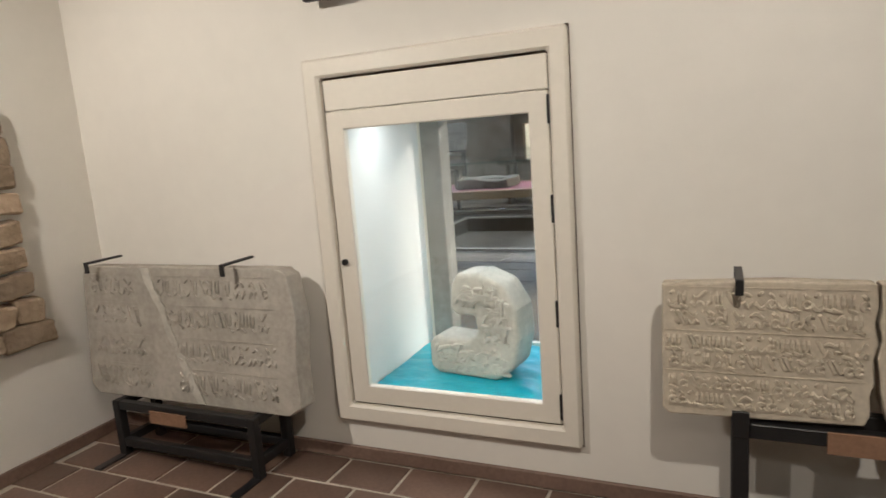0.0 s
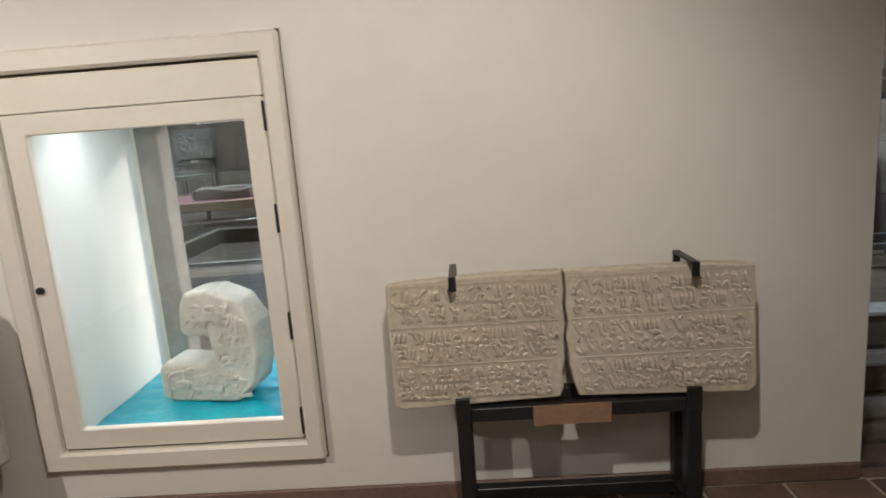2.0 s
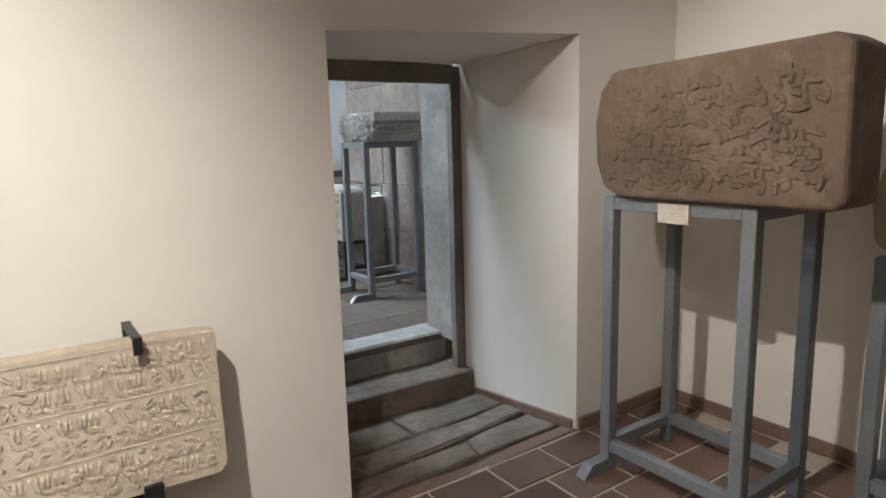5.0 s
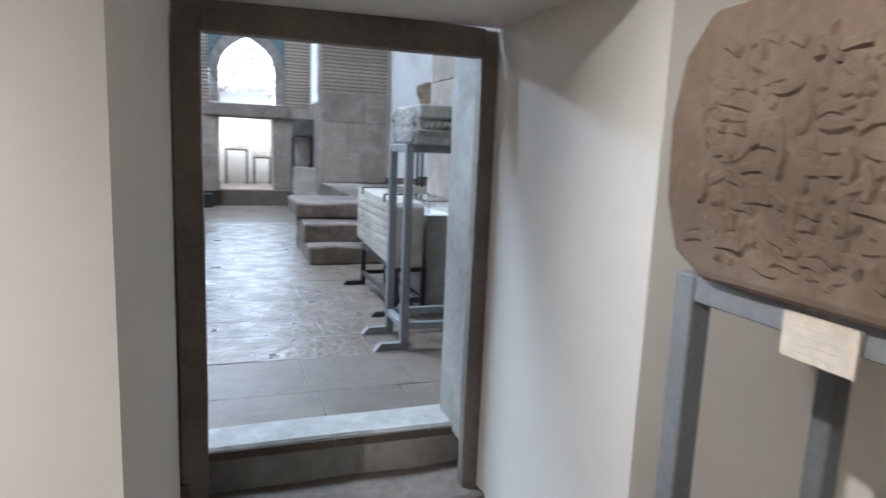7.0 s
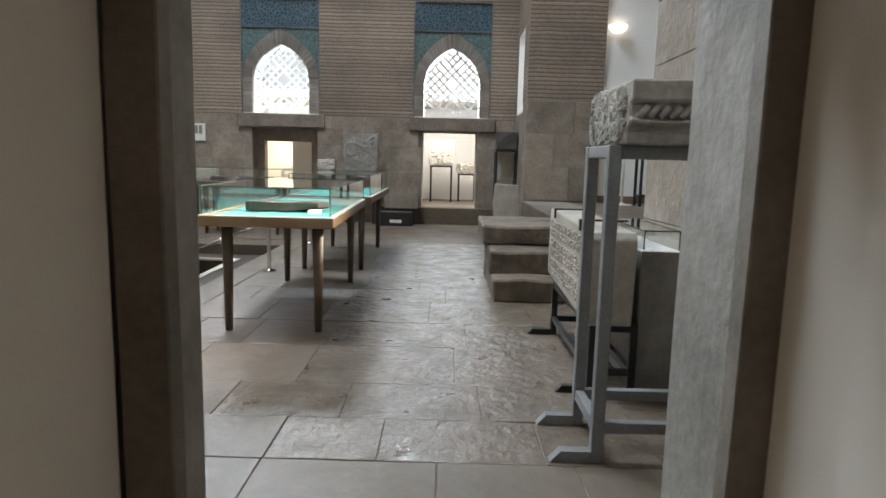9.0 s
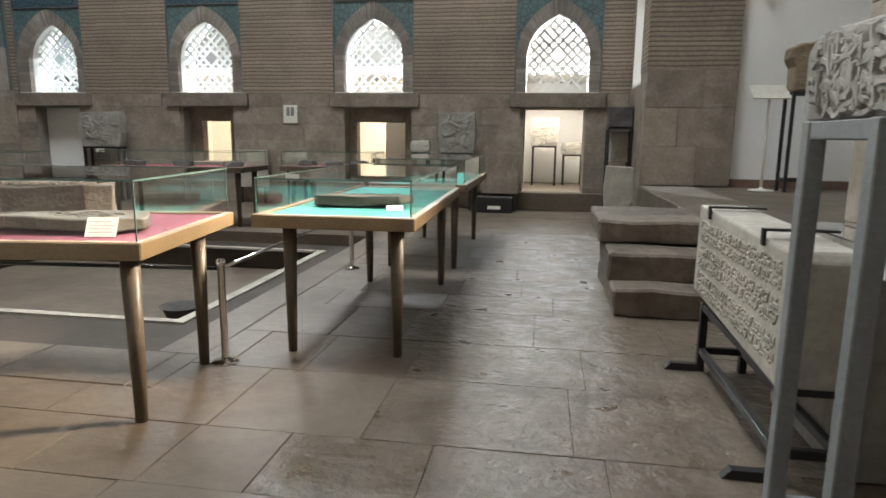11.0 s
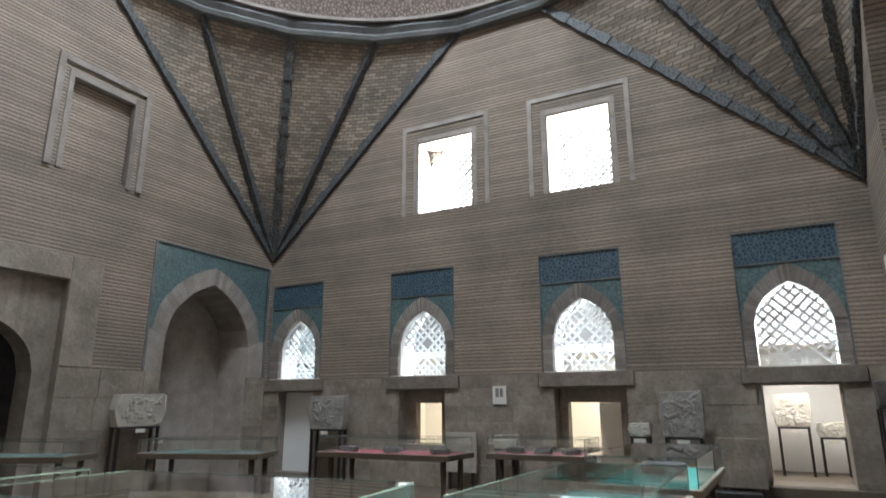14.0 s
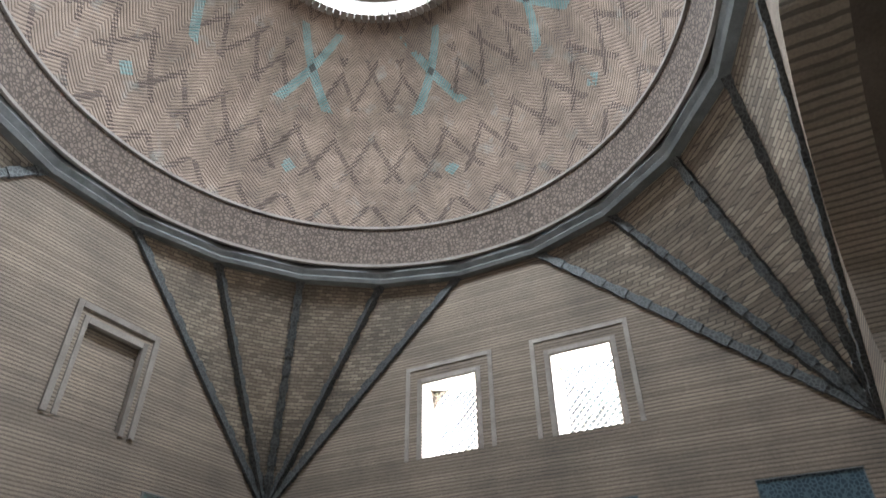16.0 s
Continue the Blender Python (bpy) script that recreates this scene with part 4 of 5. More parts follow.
for k in range(20):
    prof = [(RV + 0.05, -0.10), (RV - 0.16, -0.10), (RV - 0.20, -0.02), (RV - 0.14, 0.05), (RV - 0.22, 0.16), (RV - 0.17, 0.30), (RV + 0.05, 0.34)]
    a = [bm.verts.new(ring_point(k, r, ZRING + z)) for r, z in prof]
    b = [bm.verts.new(ring_point(k + 1, r, ZRING + z)) for r, z in prof]
    for i in range(len(prof) - 1):
        bm.faces.new((a[i], b[i], b[i + 1], a[i + 1]))
bmesh.ops.remove_doubles(bm, verts=bm.verts, dist=0.0005)
structure("dome_ring", bm, RING_TILE, "dark grey moulded ring of twenty sides", "dome")
ZC, RD = 9.90, 5.74


def shell(name, z0, z1, material, label, n=120, m=10, thick=0.3):
    bm = bmesh.new()
    prof = []
    for i in range(m + 1):
        z = z0 + (z1 - z0) * i / m
        prof.append((math.sqrt(max(RD ** 2 - z ** 2, 0.01)), z))
    lathe(bm, prof, n)
    ob = structure(name, bm, material, label, "dome", smooth=True)
    ob.matrix_basis = pose(CX, CY, ZC)
    return ob


shell("dome_band", -0.12, 0.93, BAND_BRICK, "brick band with carved square script", m=4)
shell("dome", 0.97, 5.08, DOME_BRICK, "herringbone brick dome with turquoise glazed stars", m=40)
for nm, z in (("dome_fillet", 0.95), ("dome_fillet_lower", -0.10)):
    bm = bmesh.new()
    r = math.sqrt(RD ** 2 - z ** 2)
    lathe(bm, [(r + 0.03, z - 0.04), (r - 0.05, z - 0.04), (r - 0.05, z + 0.03), (r + 0.03, z + 0.04)], 120)
    ob = structure(nm, bm, ARCH_BRICK, "thin projecting brick course", "dome")
    ob.matrix_basis = pose(CX, CY, ZC)
bm = bmesh.new()
for k in range(96):
    a = 2 * math.pi * k / 96
    m = pose(0, 0, 5.04, 0, 0, math.degrees(a))
    obox(bm, m, 2.50, 2.72, -0.066, 0.066, -0.02, 0.30)
oculus = structure("oculus_rim", bm, ARCH_BRICK, "rim of upright bricks round the dome's eye", "dome")
oculus.matrix_basis = pose(CX, CY, ZC)
bm = bmesh.new()
lathe(bm, [(2.70, 5.1), (2.70, 6.1), (0.01, 6.11)], 60)
ob = structure("oculus_drum", bm, WHITE_PLASTER, "white drum over the dome's eye", "dome")
ob.matrix_basis = pose(CX, CY, ZC)
bm = bmesh.new()
lathe(bm, [(6.2, -0.02), (6.1, 1.2), (5.3, 3.2), (3.9, 4.9), (2.5, 6.0)], 60)
ob = structure("dome_outer", bm, FLAG, "outer roof of the dome", "roof")
ob.matrix_basis = pose(CX, CY, ZC)
bm = bmesh.new()
grid_wall(bm, XL - 0.8, XR + 0.8, 0.9, YF + 0.8, [(CX - 5.85, CX + 5.85, CY - 5.85, CY + 5.85)], ZRING + 0.4, ZRING + 0.6, at_floor)
structure("roof", bm, FLAG, "flat roof round the dome", "roof")
# stairs to the raised recess
stairs = thing("stone_stairs", "worn stone steps up to the raised recess", "stairs", kind="structure")
for i, (y0, y1, z0, z1, x0) in enumerate(((6.35, 6.72, 0.0, 0.20, 5.47), (6.68, 7.20, 0.0, 0.405, 5.46))):
    bm = bmesh.new()
    box(bm, x0, XR - 0.025, y0, 7.6, z0 if i == 0 else 0.19, z1)
    roughen(bm, 0.020, 3.5, i * 2.2, 5)
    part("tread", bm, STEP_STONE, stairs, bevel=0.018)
bm = bmesh.new()
box(bm, 5.41, XR - 0.025, 7.12, 8.25, 0.42, 0.605)
roughen(bm, 0.020, 3.5, 7.7, 5)
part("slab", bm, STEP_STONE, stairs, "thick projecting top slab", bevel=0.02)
bm = bmesh.new()
box(bm, 5.75, XR - 0.03, 7.6, 8.2, 0.0, 0.42)
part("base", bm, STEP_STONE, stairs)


# ---- things: hall tables ----
def leg_mesh(bm, x, y, top, r0=0.042, r1=0.026):
    tube(bm, (x, y, 0.0), (x, y, top), r1, r0, 12)


def glass_case(x0, x1, y0, y1, z0, z1, t=0.006):
    return ((x0, x1, y0, y0 + t, z0, z1), (x0, x1, y1 - t, y1, z0, z1), (x0, x0 + t, y0 + t, y1 - t, z0, z1),
            (x1 - t, x1, y0 + t, y1 - t, z0, z1), (x0, x1, y0, y1, z1, z1 + t))


def show_table(label, w, d, cloth, x, y, rz, h=0.83, gh=0.24, edge=OAK):
    tb = thing("display_table", label, "display table", x, y, 0, rz, "display tables in the hall")
    bm = bmesh.new()
    ring_frame(bm, (0, w, 0, d), (0.05, w - 0.05, 0.05, d - 0.05), h - 0.075, h, at_floor)
    part("table_frame", bm, edge, tb, "wooden table edge", 0.006)
    bm = bmesh.new()
    box(bm, 0.05, w - 0.05, 0.05, d - 0.05, h - 0.06, h - 0.035)
    part("tabletop", bm, edge, tb)
    bm = bmesh.new()
    box(bm, 0.05, w - 0.05, 0.05, d - 0.05, h - 0.032, h - 0.012)
    part("cloth", bm, cloth, tb, "plain cloth lining")
    for lx, ly in ((0.16, 0.16), (w - 0.13, 0.16), (0.16, d - 0.2), (w - 0.13, d - 0.2)):
        bm = bmesh.new()
        leg_mesh(bm, lx, ly, h - 0.076)
        part("leg", bm, LEG_WOOD, tb, "dark tapered leg", smooth=True)
    for x0, x1, y0, y1, z0, z1 in glass_case(0.025, w - 0.025, 0.025, d - 0.025, h + 0.003, h + gh):
        bm = bmesh.new()
        box(bm, x0, x1, y0, y1, z0, z1)
        g = part("glass_pane", bm, GLASS, tb, "clear glass pane of the cover")
        g.visible_shadow = False
    bm = bmesh.new()
    for x0, y0 in ((0.022, 0.022), (w - 0.027, 0.022), (0.022, d - 0.027), (w - 0.027, d - 0.027)):
        box(bm, x0, x0 + 0.005, y0, y0 + 0.005, h + 0.002, h + gh + 0.006)
    for x0, x1, y0, y1 in ((0.02, w - 0.02, 0.018, 0.0245), (0.02, w - 0.02, d - 0.0245, d - 0.018), (0.018, 0.0245, 0.025, d - 0.025), (w - 0.0245, w - 0.018, 0.025, d - 0.025)):
        box(bm, x0, x1, y0, y1, h + gh + 0.0, h + gh + 0.008)
    part("glass_edge", bm, GLASS_EDGE, tb, "green polished glass edges")
    return tb


def placed(m, x, y, z=0.0, rz=0.0):
    return m @ pose(x, y, z, 0, 0, rz)


def slab_piece(label, w, d, h, m, material, seed):
    ob = new("carved_fragment")
    ob.matrix_basis = m
    tagged(ob, label, "carved fragment", "exhibits in the display tables")
    bm = bmesh.new()
    prism(bm, [(-w * 0.5, -d * 0.2), (-w * 0.42, -d * 0.46), (w * 0.38, -d * 0.5), (w * 0.5, -d * 0.25), (w * 0.46, d * 0.4), (-w * 0.3, d * 0.5), (-w * 0.47, d * 0.3)], 0, h)
    bmesh.ops.triangulate(bm, faces=[f for f in bm.faces if len(f.verts) > 4])
    roughen(bm, min(w, d) * 0.10, 5.0, seed, 3)
    low = min(v.co.z for v in bm.verts)
    for v in bm.verts:
        v.co.z = max(v.co.z - low * 0.5, 0)
    part("body", bm, material, ob, bevel=0.006)
    bm = bmesh.new()
    strokes(bm, random.Random(int(seed * 10)), -w * 0.36, w * 0.36, -d * 0.34, d * 0.34, -h * 1.02, lambda u, v, k: Vector((u, v, -k)), 120, 0.06, 0.013, 0.012)
    part("relief", bm, material, ob, "raised carving")["kind"] = "stuff"
    return ob


FAINT_PRINT = surface("faint_print", (0.42, 0.40, 0.36), (0.5, 0.48, 0.43), 8.0, 60, 0.8, 0.0)


def card(label, m, w=0.13, h=0.09, lean=60):
    ob = new("label_card")
    ob.matrix_basis = m
    tagged(ob, label, "label card")
    bm = bmesh.new()
    obox(bm, pose(0, 0, 0, lean), -w / 2, w / 2, 0, h, -0.001, 0.002)
    part("paper", bm, PAPER, ob)
    bm = bmesh.new()
    for i in range(4):
        obox(bm, pose(0, 0, 0, lean), -w * 0.4, w * (0.4 - 0.1 * (i % 2)), h * (0.2 + 0.18 * i), h * (0.25 + 0.18 * i), 0.002, 0.0026)
    part("print", bm, FAINT_PRINT, ob, "faint grey lines of print")
    return ob


R1 = 8.5
F1 = pose(3.38, 4.07, 0, 0, 0, R1) @ pose(-1.85, 0, 0)
show_table("long wooden display table with raspberry cloth under glass", 1.85, 1.08, RED_CLOTH, F1.translation.x, F1.translation.y, R1)
FRAG = surface("fragment_stone", (0.045, 0.037, 0.029), (0.092, 0.076, 0.06), 6.0, 40, 0.9, 0.7, 0.012)
TOPZ = 0.82
slab_piece("flat grey carved stone fragment on raspberry cloth", 0.80, 0.34, 0.06, placed(F1, 1.28, 0.40, TOPZ, 4), FRAG, 1.0)
slab_piece("flat grey carved stone fragment on raspberry cloth", 0.55, 0.30, 0.06, placed(F1, 0.50, 0.36, TOPZ, -4), FRAG, 2.0)
slab_piece("long carved stone frieze fragment on raspberry cloth", 0.95, 0.26, 0.17, placed(F1, 0.85, 0.82, TOPZ, 3), FRAG, 3.0)
card("white label card leaning on a stone fragment", placed(F1, 1.58, 0.20, TOPZ, 4))
card("white label card leaning on a stone fragment", placed(F1, 0.86, 0.28, TOPZ, 4))
F0 = F1 @ pose(-2.12, 0.0, 0)
show_table("long wooden display table with raspberry cloth under glass", 1.85, 1.08, RED_CLOTH, F0.translation.x, F0.translation.y, R1)
slab_piece("flat grey carved stone fragment on raspberry cloth", 0.6, 0.35, 0.08, placed(F0, 1.2, 0.5, TOPZ, 0), FRAG, 4.0)
F2 = pose(3.36, 5.06, 0, 0, 0, 1.5)
show_table("wooden display table with sea-green cloth under glass", 0.92, 2.2, GREEN_CLOTH, 3.36, 5.06, 1.5, gh=0.19)
slab_piece("dark carved stone fragment on sea-green cloth", 0.64, 0.30, 0.06, placed(F2, 0.47, 0.66, TOPZ, 4), FRAG, 5.0)
card("white label card on sea-green cloth", placed(F2, 0.72, 0.42, TOPZ, 8), 0.10, 0.06, 25)
F3 = pose(3.32, 7.62, 0, 0, 0, 0.5)
show_table("wooden display table with sea-green cloth under glass", 0.92, 2.2, GREEN_CLOTH, 3.32, 7.62, 0.5, gh=0.22)
slab_piece("dark carved stone fragment on sea-green cloth", 0.4, 0.25, 0.1, placed(F3, 0.45, 1.2, TOPZ, 10), DARK_STONE, 6.0)
for x, y, w, d, rz, seed in ((-1.2, 9.75, 2.1, 0.9, 2, 7.0), (1.12, 10.55, 1.4, 0.9, 2, 8.0)):
    fm = pose(x, y, 0, 0, 0, rz)
    show_table("display table with dark red cloth under glass", w, d, DARK_RED, x, y, rz, gh=0.2, edge=LEG_WOOD)
    for i in range(3):
        slab_piece("small dark fragment on dark red cloth", 0.26, 0.18, 0.07, placed(fm, 0.3 + i * (w - 0.6) / 2, 0.4, TOPZ, 20 * i), DARK_STONE, seed + 0.3 * i)
show_table("display table with dark green cloth under glass", 1.7, 0.9, surface("dark_green_cloth", (0.01, 0.035, 0.03), (0.02, 0.05, 0.042), 4, 200, 0.9, 0.1), -3.1, 8.25, 24, gh=0.18, edge=LEG_WOOD)
show_table("display table with dark green cloth under glass", 1.5, 0.9, bpy.data.materials["dark_green_cloth"], -4.6, 6.6, 30, gh=0.18, edge=LEG_WOOD)


# ---- things: barrier ----
def barrier_post(x, y):
    po = thing("barrier_post", "polished chrome barrier post on a round foot", "barrier post", x, y, 0, 0, "barrier posts round the pool")
    bm = bmesh.new()
    lathe(bm, [(0.001, 0), (0.075, 0), (0.075, 0.008), (0.03, 0.022), (0.024, 0.03), (0.001, 0.03)], 20)
    part("foot", bm, CHROME, po, "round chrome foot", smooth=True)
    bm = bmesh.new()
    lathe(bm, [(0.021, 0.03), (0.021, 0.54), (0.026, 0.545), (0.026, 0.575), (0.019, 0.59), (0.001, 0.592)], 16)
    part("pole", bm, CHROME, po, smooth=True)


POSTS = [(3.22, 4.97), (3.14, 7.58), (3.08, 9.9), (1.25, 4.79), (-0.8, 4.6)]
for x, y in POSTS:
    barrier_post(x, y)
for a, b in ((0, 1), (1, 2), (0, 3), (3, 4)):
    bm = bmesh.new()
    tube(bm, (*POSTS[a], 0.535), (*POSTS[b], 0.535), 0.011, n=8)
    tagged(link("barrier_rail", bm, CHROME if a != 0 or b == 1 else BLACK_STEEL, smooth=True), "slim metal barrier rail between two posts", "barrier rail", "barrier rails round the pool")
bowl = thing("stone_bowl", "small dark stone bowl on the pool floor", "bowl", 1.85, 6.75, -0.40)
bm = bmesh.new()
lathe(bm, [(0.001, 0), (0.10, 0), (0.12, 0.05), (0.17, 0.17), (0.19, 0.18), (0.165, 0.17), (0.10, 0.07), (0.001, 0.06)], 20)
part("body", bm, DARK_STONE, bowl, smooth=True)


# ---- things: stands with stones ----
def bar(bm, x0, x1, y0, y1, z0, z1):
    box(bm, x0, x1, y0, y1, z0, z1)


def steel_stand(name, label, x0, x1, y0, y1, z0, h, material, t=0.05, feet="", low=0.14, group=""):
    """A frame of square tube: four posts, a top and a bottom ring, and flat feet that reach out."""
    st = thing(name, label, "stand", x0, y0, z0, 0, group)
    w, d = x1 - x0, y1 - y0
    for px, py in ((0, 0), (w - t, 0), (0, d - t), (w - t, d - t)):
        bm = bmesh.new()
        bar(bm, px, px + t, py, py + t, 0, h)
        part("post", bm, material, st, bevel=0.004)
    for zz in (low, h - t):
        for args in ((t, w - t, 0.004, t - 0.004, zz, zz + t - 0.002), (t, w - t, d - t + 0.004, d - 0.004, zz, zz + t - 0.002),
                     (0.004, t - 0.004, t, d - t, zz, zz + t - 0.002), (w - t + 0.004, w - 0.004, t, d - t, zz, zz + t - 0.002)):
            bm = bmesh.new()
            bar(bm, *args)
            part("rail", bm, material, st, bevel=0.003)
    k = 0.17
    for px, py in ((0, 0), (w - t, 0), (0, d - t), (w - t, d - t)):
        bm = bmesh.new()
        if feet == "x" and px == 0:
            prism(bm, [(-k, 0.0), (-0.001, 0.0), (-0.001, t), (-k + t * 0.9, t)], py, py + t, lambda u, v, q: Vector((u, q, v)))
        elif feet == "y" and py == 0:
            prism(bm, [(-k, 0.0), (-0.001, 0.0), (-0.001, 0.012), (-k, 0.012)], px, px + t, lambda u, v, q: Vector((q, u, v)))
        if len(bm.verts):
            part("foot", bm, material, st, "flat foot reaching forward")
        else:
            bm.free()
    return st


def clamp(st, x, yb, zt, drop, reach, material=BLACK_STEEL, along="y"):
    """A flat hook that comes from behind over the stone's top edge."""
    bm = bmesh.new()
    t = 0.028
    box(bm, x - t / 2, x + t / 2, yb - reach, yb, zt, zt + 0.012)
    box(bm, x - t / 2, x + t / 2, yb - reach - 0.012, yb - reach, zt - drop, zt + 0.012)
    part("clamp", bm, material, st, "black steel clamp over the stone's edge", 0.002)


def tablet(name, label, pts, d, x, y, z, tilt, material, rows=(), seed=1, dens=420, relief=0.006, size=0.06):
    """A carved slab: outline in (u, v), thickness d behind its front, leaning back by tilt degrees; rows are bands of carving."""
    tb = new(name)
    tb.matrix_basis = pose(x, y, z, tilt)
    tagged(tb, label, "stone tablet", "inscribed stone tablets")
    bm = bmesh.new()
    prism(bm, pts, 0, d, at_far)
    part("body", bm, material, tb, bevel=0.007, segments=2)
    rng = random.Random(seed)
    for u0, u1, v0, v1 in rows:
        bm = bmesh.new()
        script(bm, rng, u0, u1, v0 + 0.006, v1 - 0.006, 0.001, at_far, size, 0.0115, relief)
        fine(part("inscription", bm, material, tb, "raised band of carved script"))
    for u0, u1, v0, v1 in rows:
        bm = bmesh.new()
        box(bm, u0 - 0.01, u1 + 0.01, -0.004, 0.004, v1 + 0.003, v1 + 0.0065)
        part("fillet", bm, material, tb, "raised line between two rows")
    return tb


def fine(ob):
    ob["kind"] = "stuff"
    return ob


def jagged(u, v0, v1, n, amp, seed):
    r = random.Random(seed)
    return [(u + r.uniform(-amp, amp), v0 + (v1 - v0) * i / n) for i in range(n + 1)]


# broken inscription on the black stand
crack_a = [(0.655, 0.02), (0.672, 0.06), (0.668, 0.12), (0.682, 0.17), (0.676, 0.25), (0.690, 0.31), (0.678, 0.38), (0.688, 0.44), (0.684, 0.517)]
crack_b = [(0.730, 0.02), (0.712, 0.08), (0.700, 0.14), (0.696, 0.20), (0.688, 0.26), (0.700, 0.32), (0.690, 0.38), (0.698, 0.44), (0.692, 0.517)]
z_t = 0.20
tablet("inscribed_tablet", "pale carved inscription slab, the longer broken half", [(0.0, 0.02), (0.03, 0.0), *crack_a, (0.40, 0.522), (0.0, 0.505)], 0.09, 2.37, 0.87, z_t, -4, TABLET_STONE,
       [(0.02, 0.645, 0.03, 0.17), (0.02, 0.655, 0.18, 0.325), (0.02, 0.66, 0.335, 0.49)], 3, 170, 0.010, 0.036)
tablet("inscribed_tablet", "pale carved inscription slab, the broken half with a gap", [*crack_b[:1], (1.385, 0.0), (1.412, 0.03), (1.414, 0.50), (1.25, 0.512), *crack_b[::-1][0:8]], 0.09, 2.37, 0.87, z_t, -4, TABLET_STONE,
       [(0.735, 1.39, 0.03, 0.17), (0.72, 1.395, 0.18, 0.325), (0.715, 1.395, 0.335, 0.49)], 4, 170, 0.010, 0.036)
st = steel_stand("tablet_stand", "black steel tube stand under a broken inscription", 2.612, 3.568, 0.855, 1.07, ZR, 0.555, BLACK_STEEL, 0.058, "y", 0.05)
for lx in (0.0, 0.898):
    bm = bmesh.new()
    box(bm, lx, lx + 0.058, -0.006, 0.008, 0.50, 0.60)
    part("lip", bm, BLACK_STEEL, st, "upturned lip that holds the slab", bevel=0.002)
for cx in (0.022, 0.926):
    clamp(st, cx, 0.20, 0.713 - ZR + 0.012, 0.045, 0.205)
    bm = bmesh.new()
    box(bm, cx - 0.014, cx + 0.014, 0.2, 0.212, 0.50, 0.713 - ZR + 0.024)
    part("backbar", bm, BLACK_STEEL, st, "upright flat bar behind the stone")
bm = bmesh.new()
box(bm, 0.302, 0.605, -0.012, -0.002, 0.478, 0.558)
part("plaque", bm, BROWN_CARD, st, "blank brown label plate")

# mended grey tablet
tb = tablet("inscribed_tablet", "grey carved slab with a pale mended diagonal crack", [(0.0, 0.05), (0.05, 0.0), (1.42, 0.0), (1.50, 0.05), (1.485, 0.28), (1.50, 0.5), (1.455, 0.72), (1.40, 0.752), (0.03, 0.752), (0.0, 0.70)], 0.12, -0.835, 0.86, -0.02, -5, GREY_TABLET,
            [(0.06, 0.50, 0.05, 0.19), (0.70, 1.36, 0.05, 0.19), (0.06, 0.50, 0.23, 0.36), (0.66, 1.36, 0.23, 0.36), (0.06, 0.45, 0.41, 0.54), (0.62, 1.36, 0.41, 0.54), (0.06, 0.42, 0.58, 0.70), (0.58, 1.36, 0.58, 0.70)], 8, 150, 0.010, 0.046)
bm = bmesh.new()
path_pts = [(0.50, 0.745), (0.55, 0.62), (0.61, 0.53), (0.65, 0.40), (0.70, 0.30), (0.77, 0.18), (0.85, 0.01)]
rng = random.Random(17)
seam = [(path_pts[i][0] * (1 - q) + path_pts[i + 1][0] * q, path_pts[i][1] * (1 - q) + path_pts[i + 1][1] * q) for i in range(6) for q in (0, 0.33, 0.67)] + path_pts[-1:]
prism(bm, [(u - 0.018 - rng.uniform(0, 0.014), v) for u, v in seam] + [(u + 0.018 + rng.uniform(0, 0.014), v) for u, v in seam[::-1]], -0.007, 0.01, at_far)
part("mend", bm, PALE_STONE, tb, "pale mortar seam across the crack")
st = steel_stand("tablet_stand", "black steel tube stand under a mended grey slab", -0.60, 0.415, 0.79, 1.09, ZR, 0.335, BLACK_STEEL, 0.05, "y", 0.06)
for cx in (-0.08, 0.90):
    clamp(st, cx, 0.28, 0.752 - ZR + 0.003, 0.05, 0.225)
bm = bmesh.new()
box(bm, 0.30, 0.56, -0.012, -0.002, 0.24, 0.31)
part("plaque", bm, BROWN_CARD, st, "brown label plate")

# brown carved block on the grey stand in the corner
st = steel_stand("block_stand", "tall grey steel stand under a brown carved block", 5.59, 6.14, 0.05, 0.80, ZR, 1.385, GREY_STEEL, 0.06, "x", 0.10)
bm = bmesh.new()
box(bm, -0.012, -0.002, 0.285, 0.435, 1.288, 1.372)
part("plaque", bm, TABLET_STONE, st, "cream label plate")
bm = bmesh.new()
for i in range(4):
    box(bm, -0.0135, -0.012, 0.305, 0.415, 1.302 + i * 0.016, 1.305 + i * 0.016)
part("plaque_print", bm, FAINT_PRINT, st, "grey lines of print")
blk = thing("carved_block", "dark brown carved stone block with rounded top corners", "stone block", 5.55, -0.27, 1.026)
bm = bmesh.new()
prism(bm, [(0.0, 0.03), (0.04, 0.0), (0.95, 0.0), (1.05, 0.05), (1.09, 0.16), (1.10, 0.34), (1.07, 0.48), (1.0, 0.565), (0.08, 0.60), (0.01, 0.56)], 0, 0.27, at_side)
bmesh.ops.recalc_face_normals(bm, faces=bm.faces)
part("body", bm, BROWN_STONE, blk, bevel=0.035, segments=3)
bm = bmesh.new()
strokes(bm, random.Random(12), 0.06, 1.02, 0.05, 0.50, 0.003, at_side, 300, 0.075, 0.02, 0.013)
fine(part("relief", bm, BROWN_STONE, blk, "raised carving"))

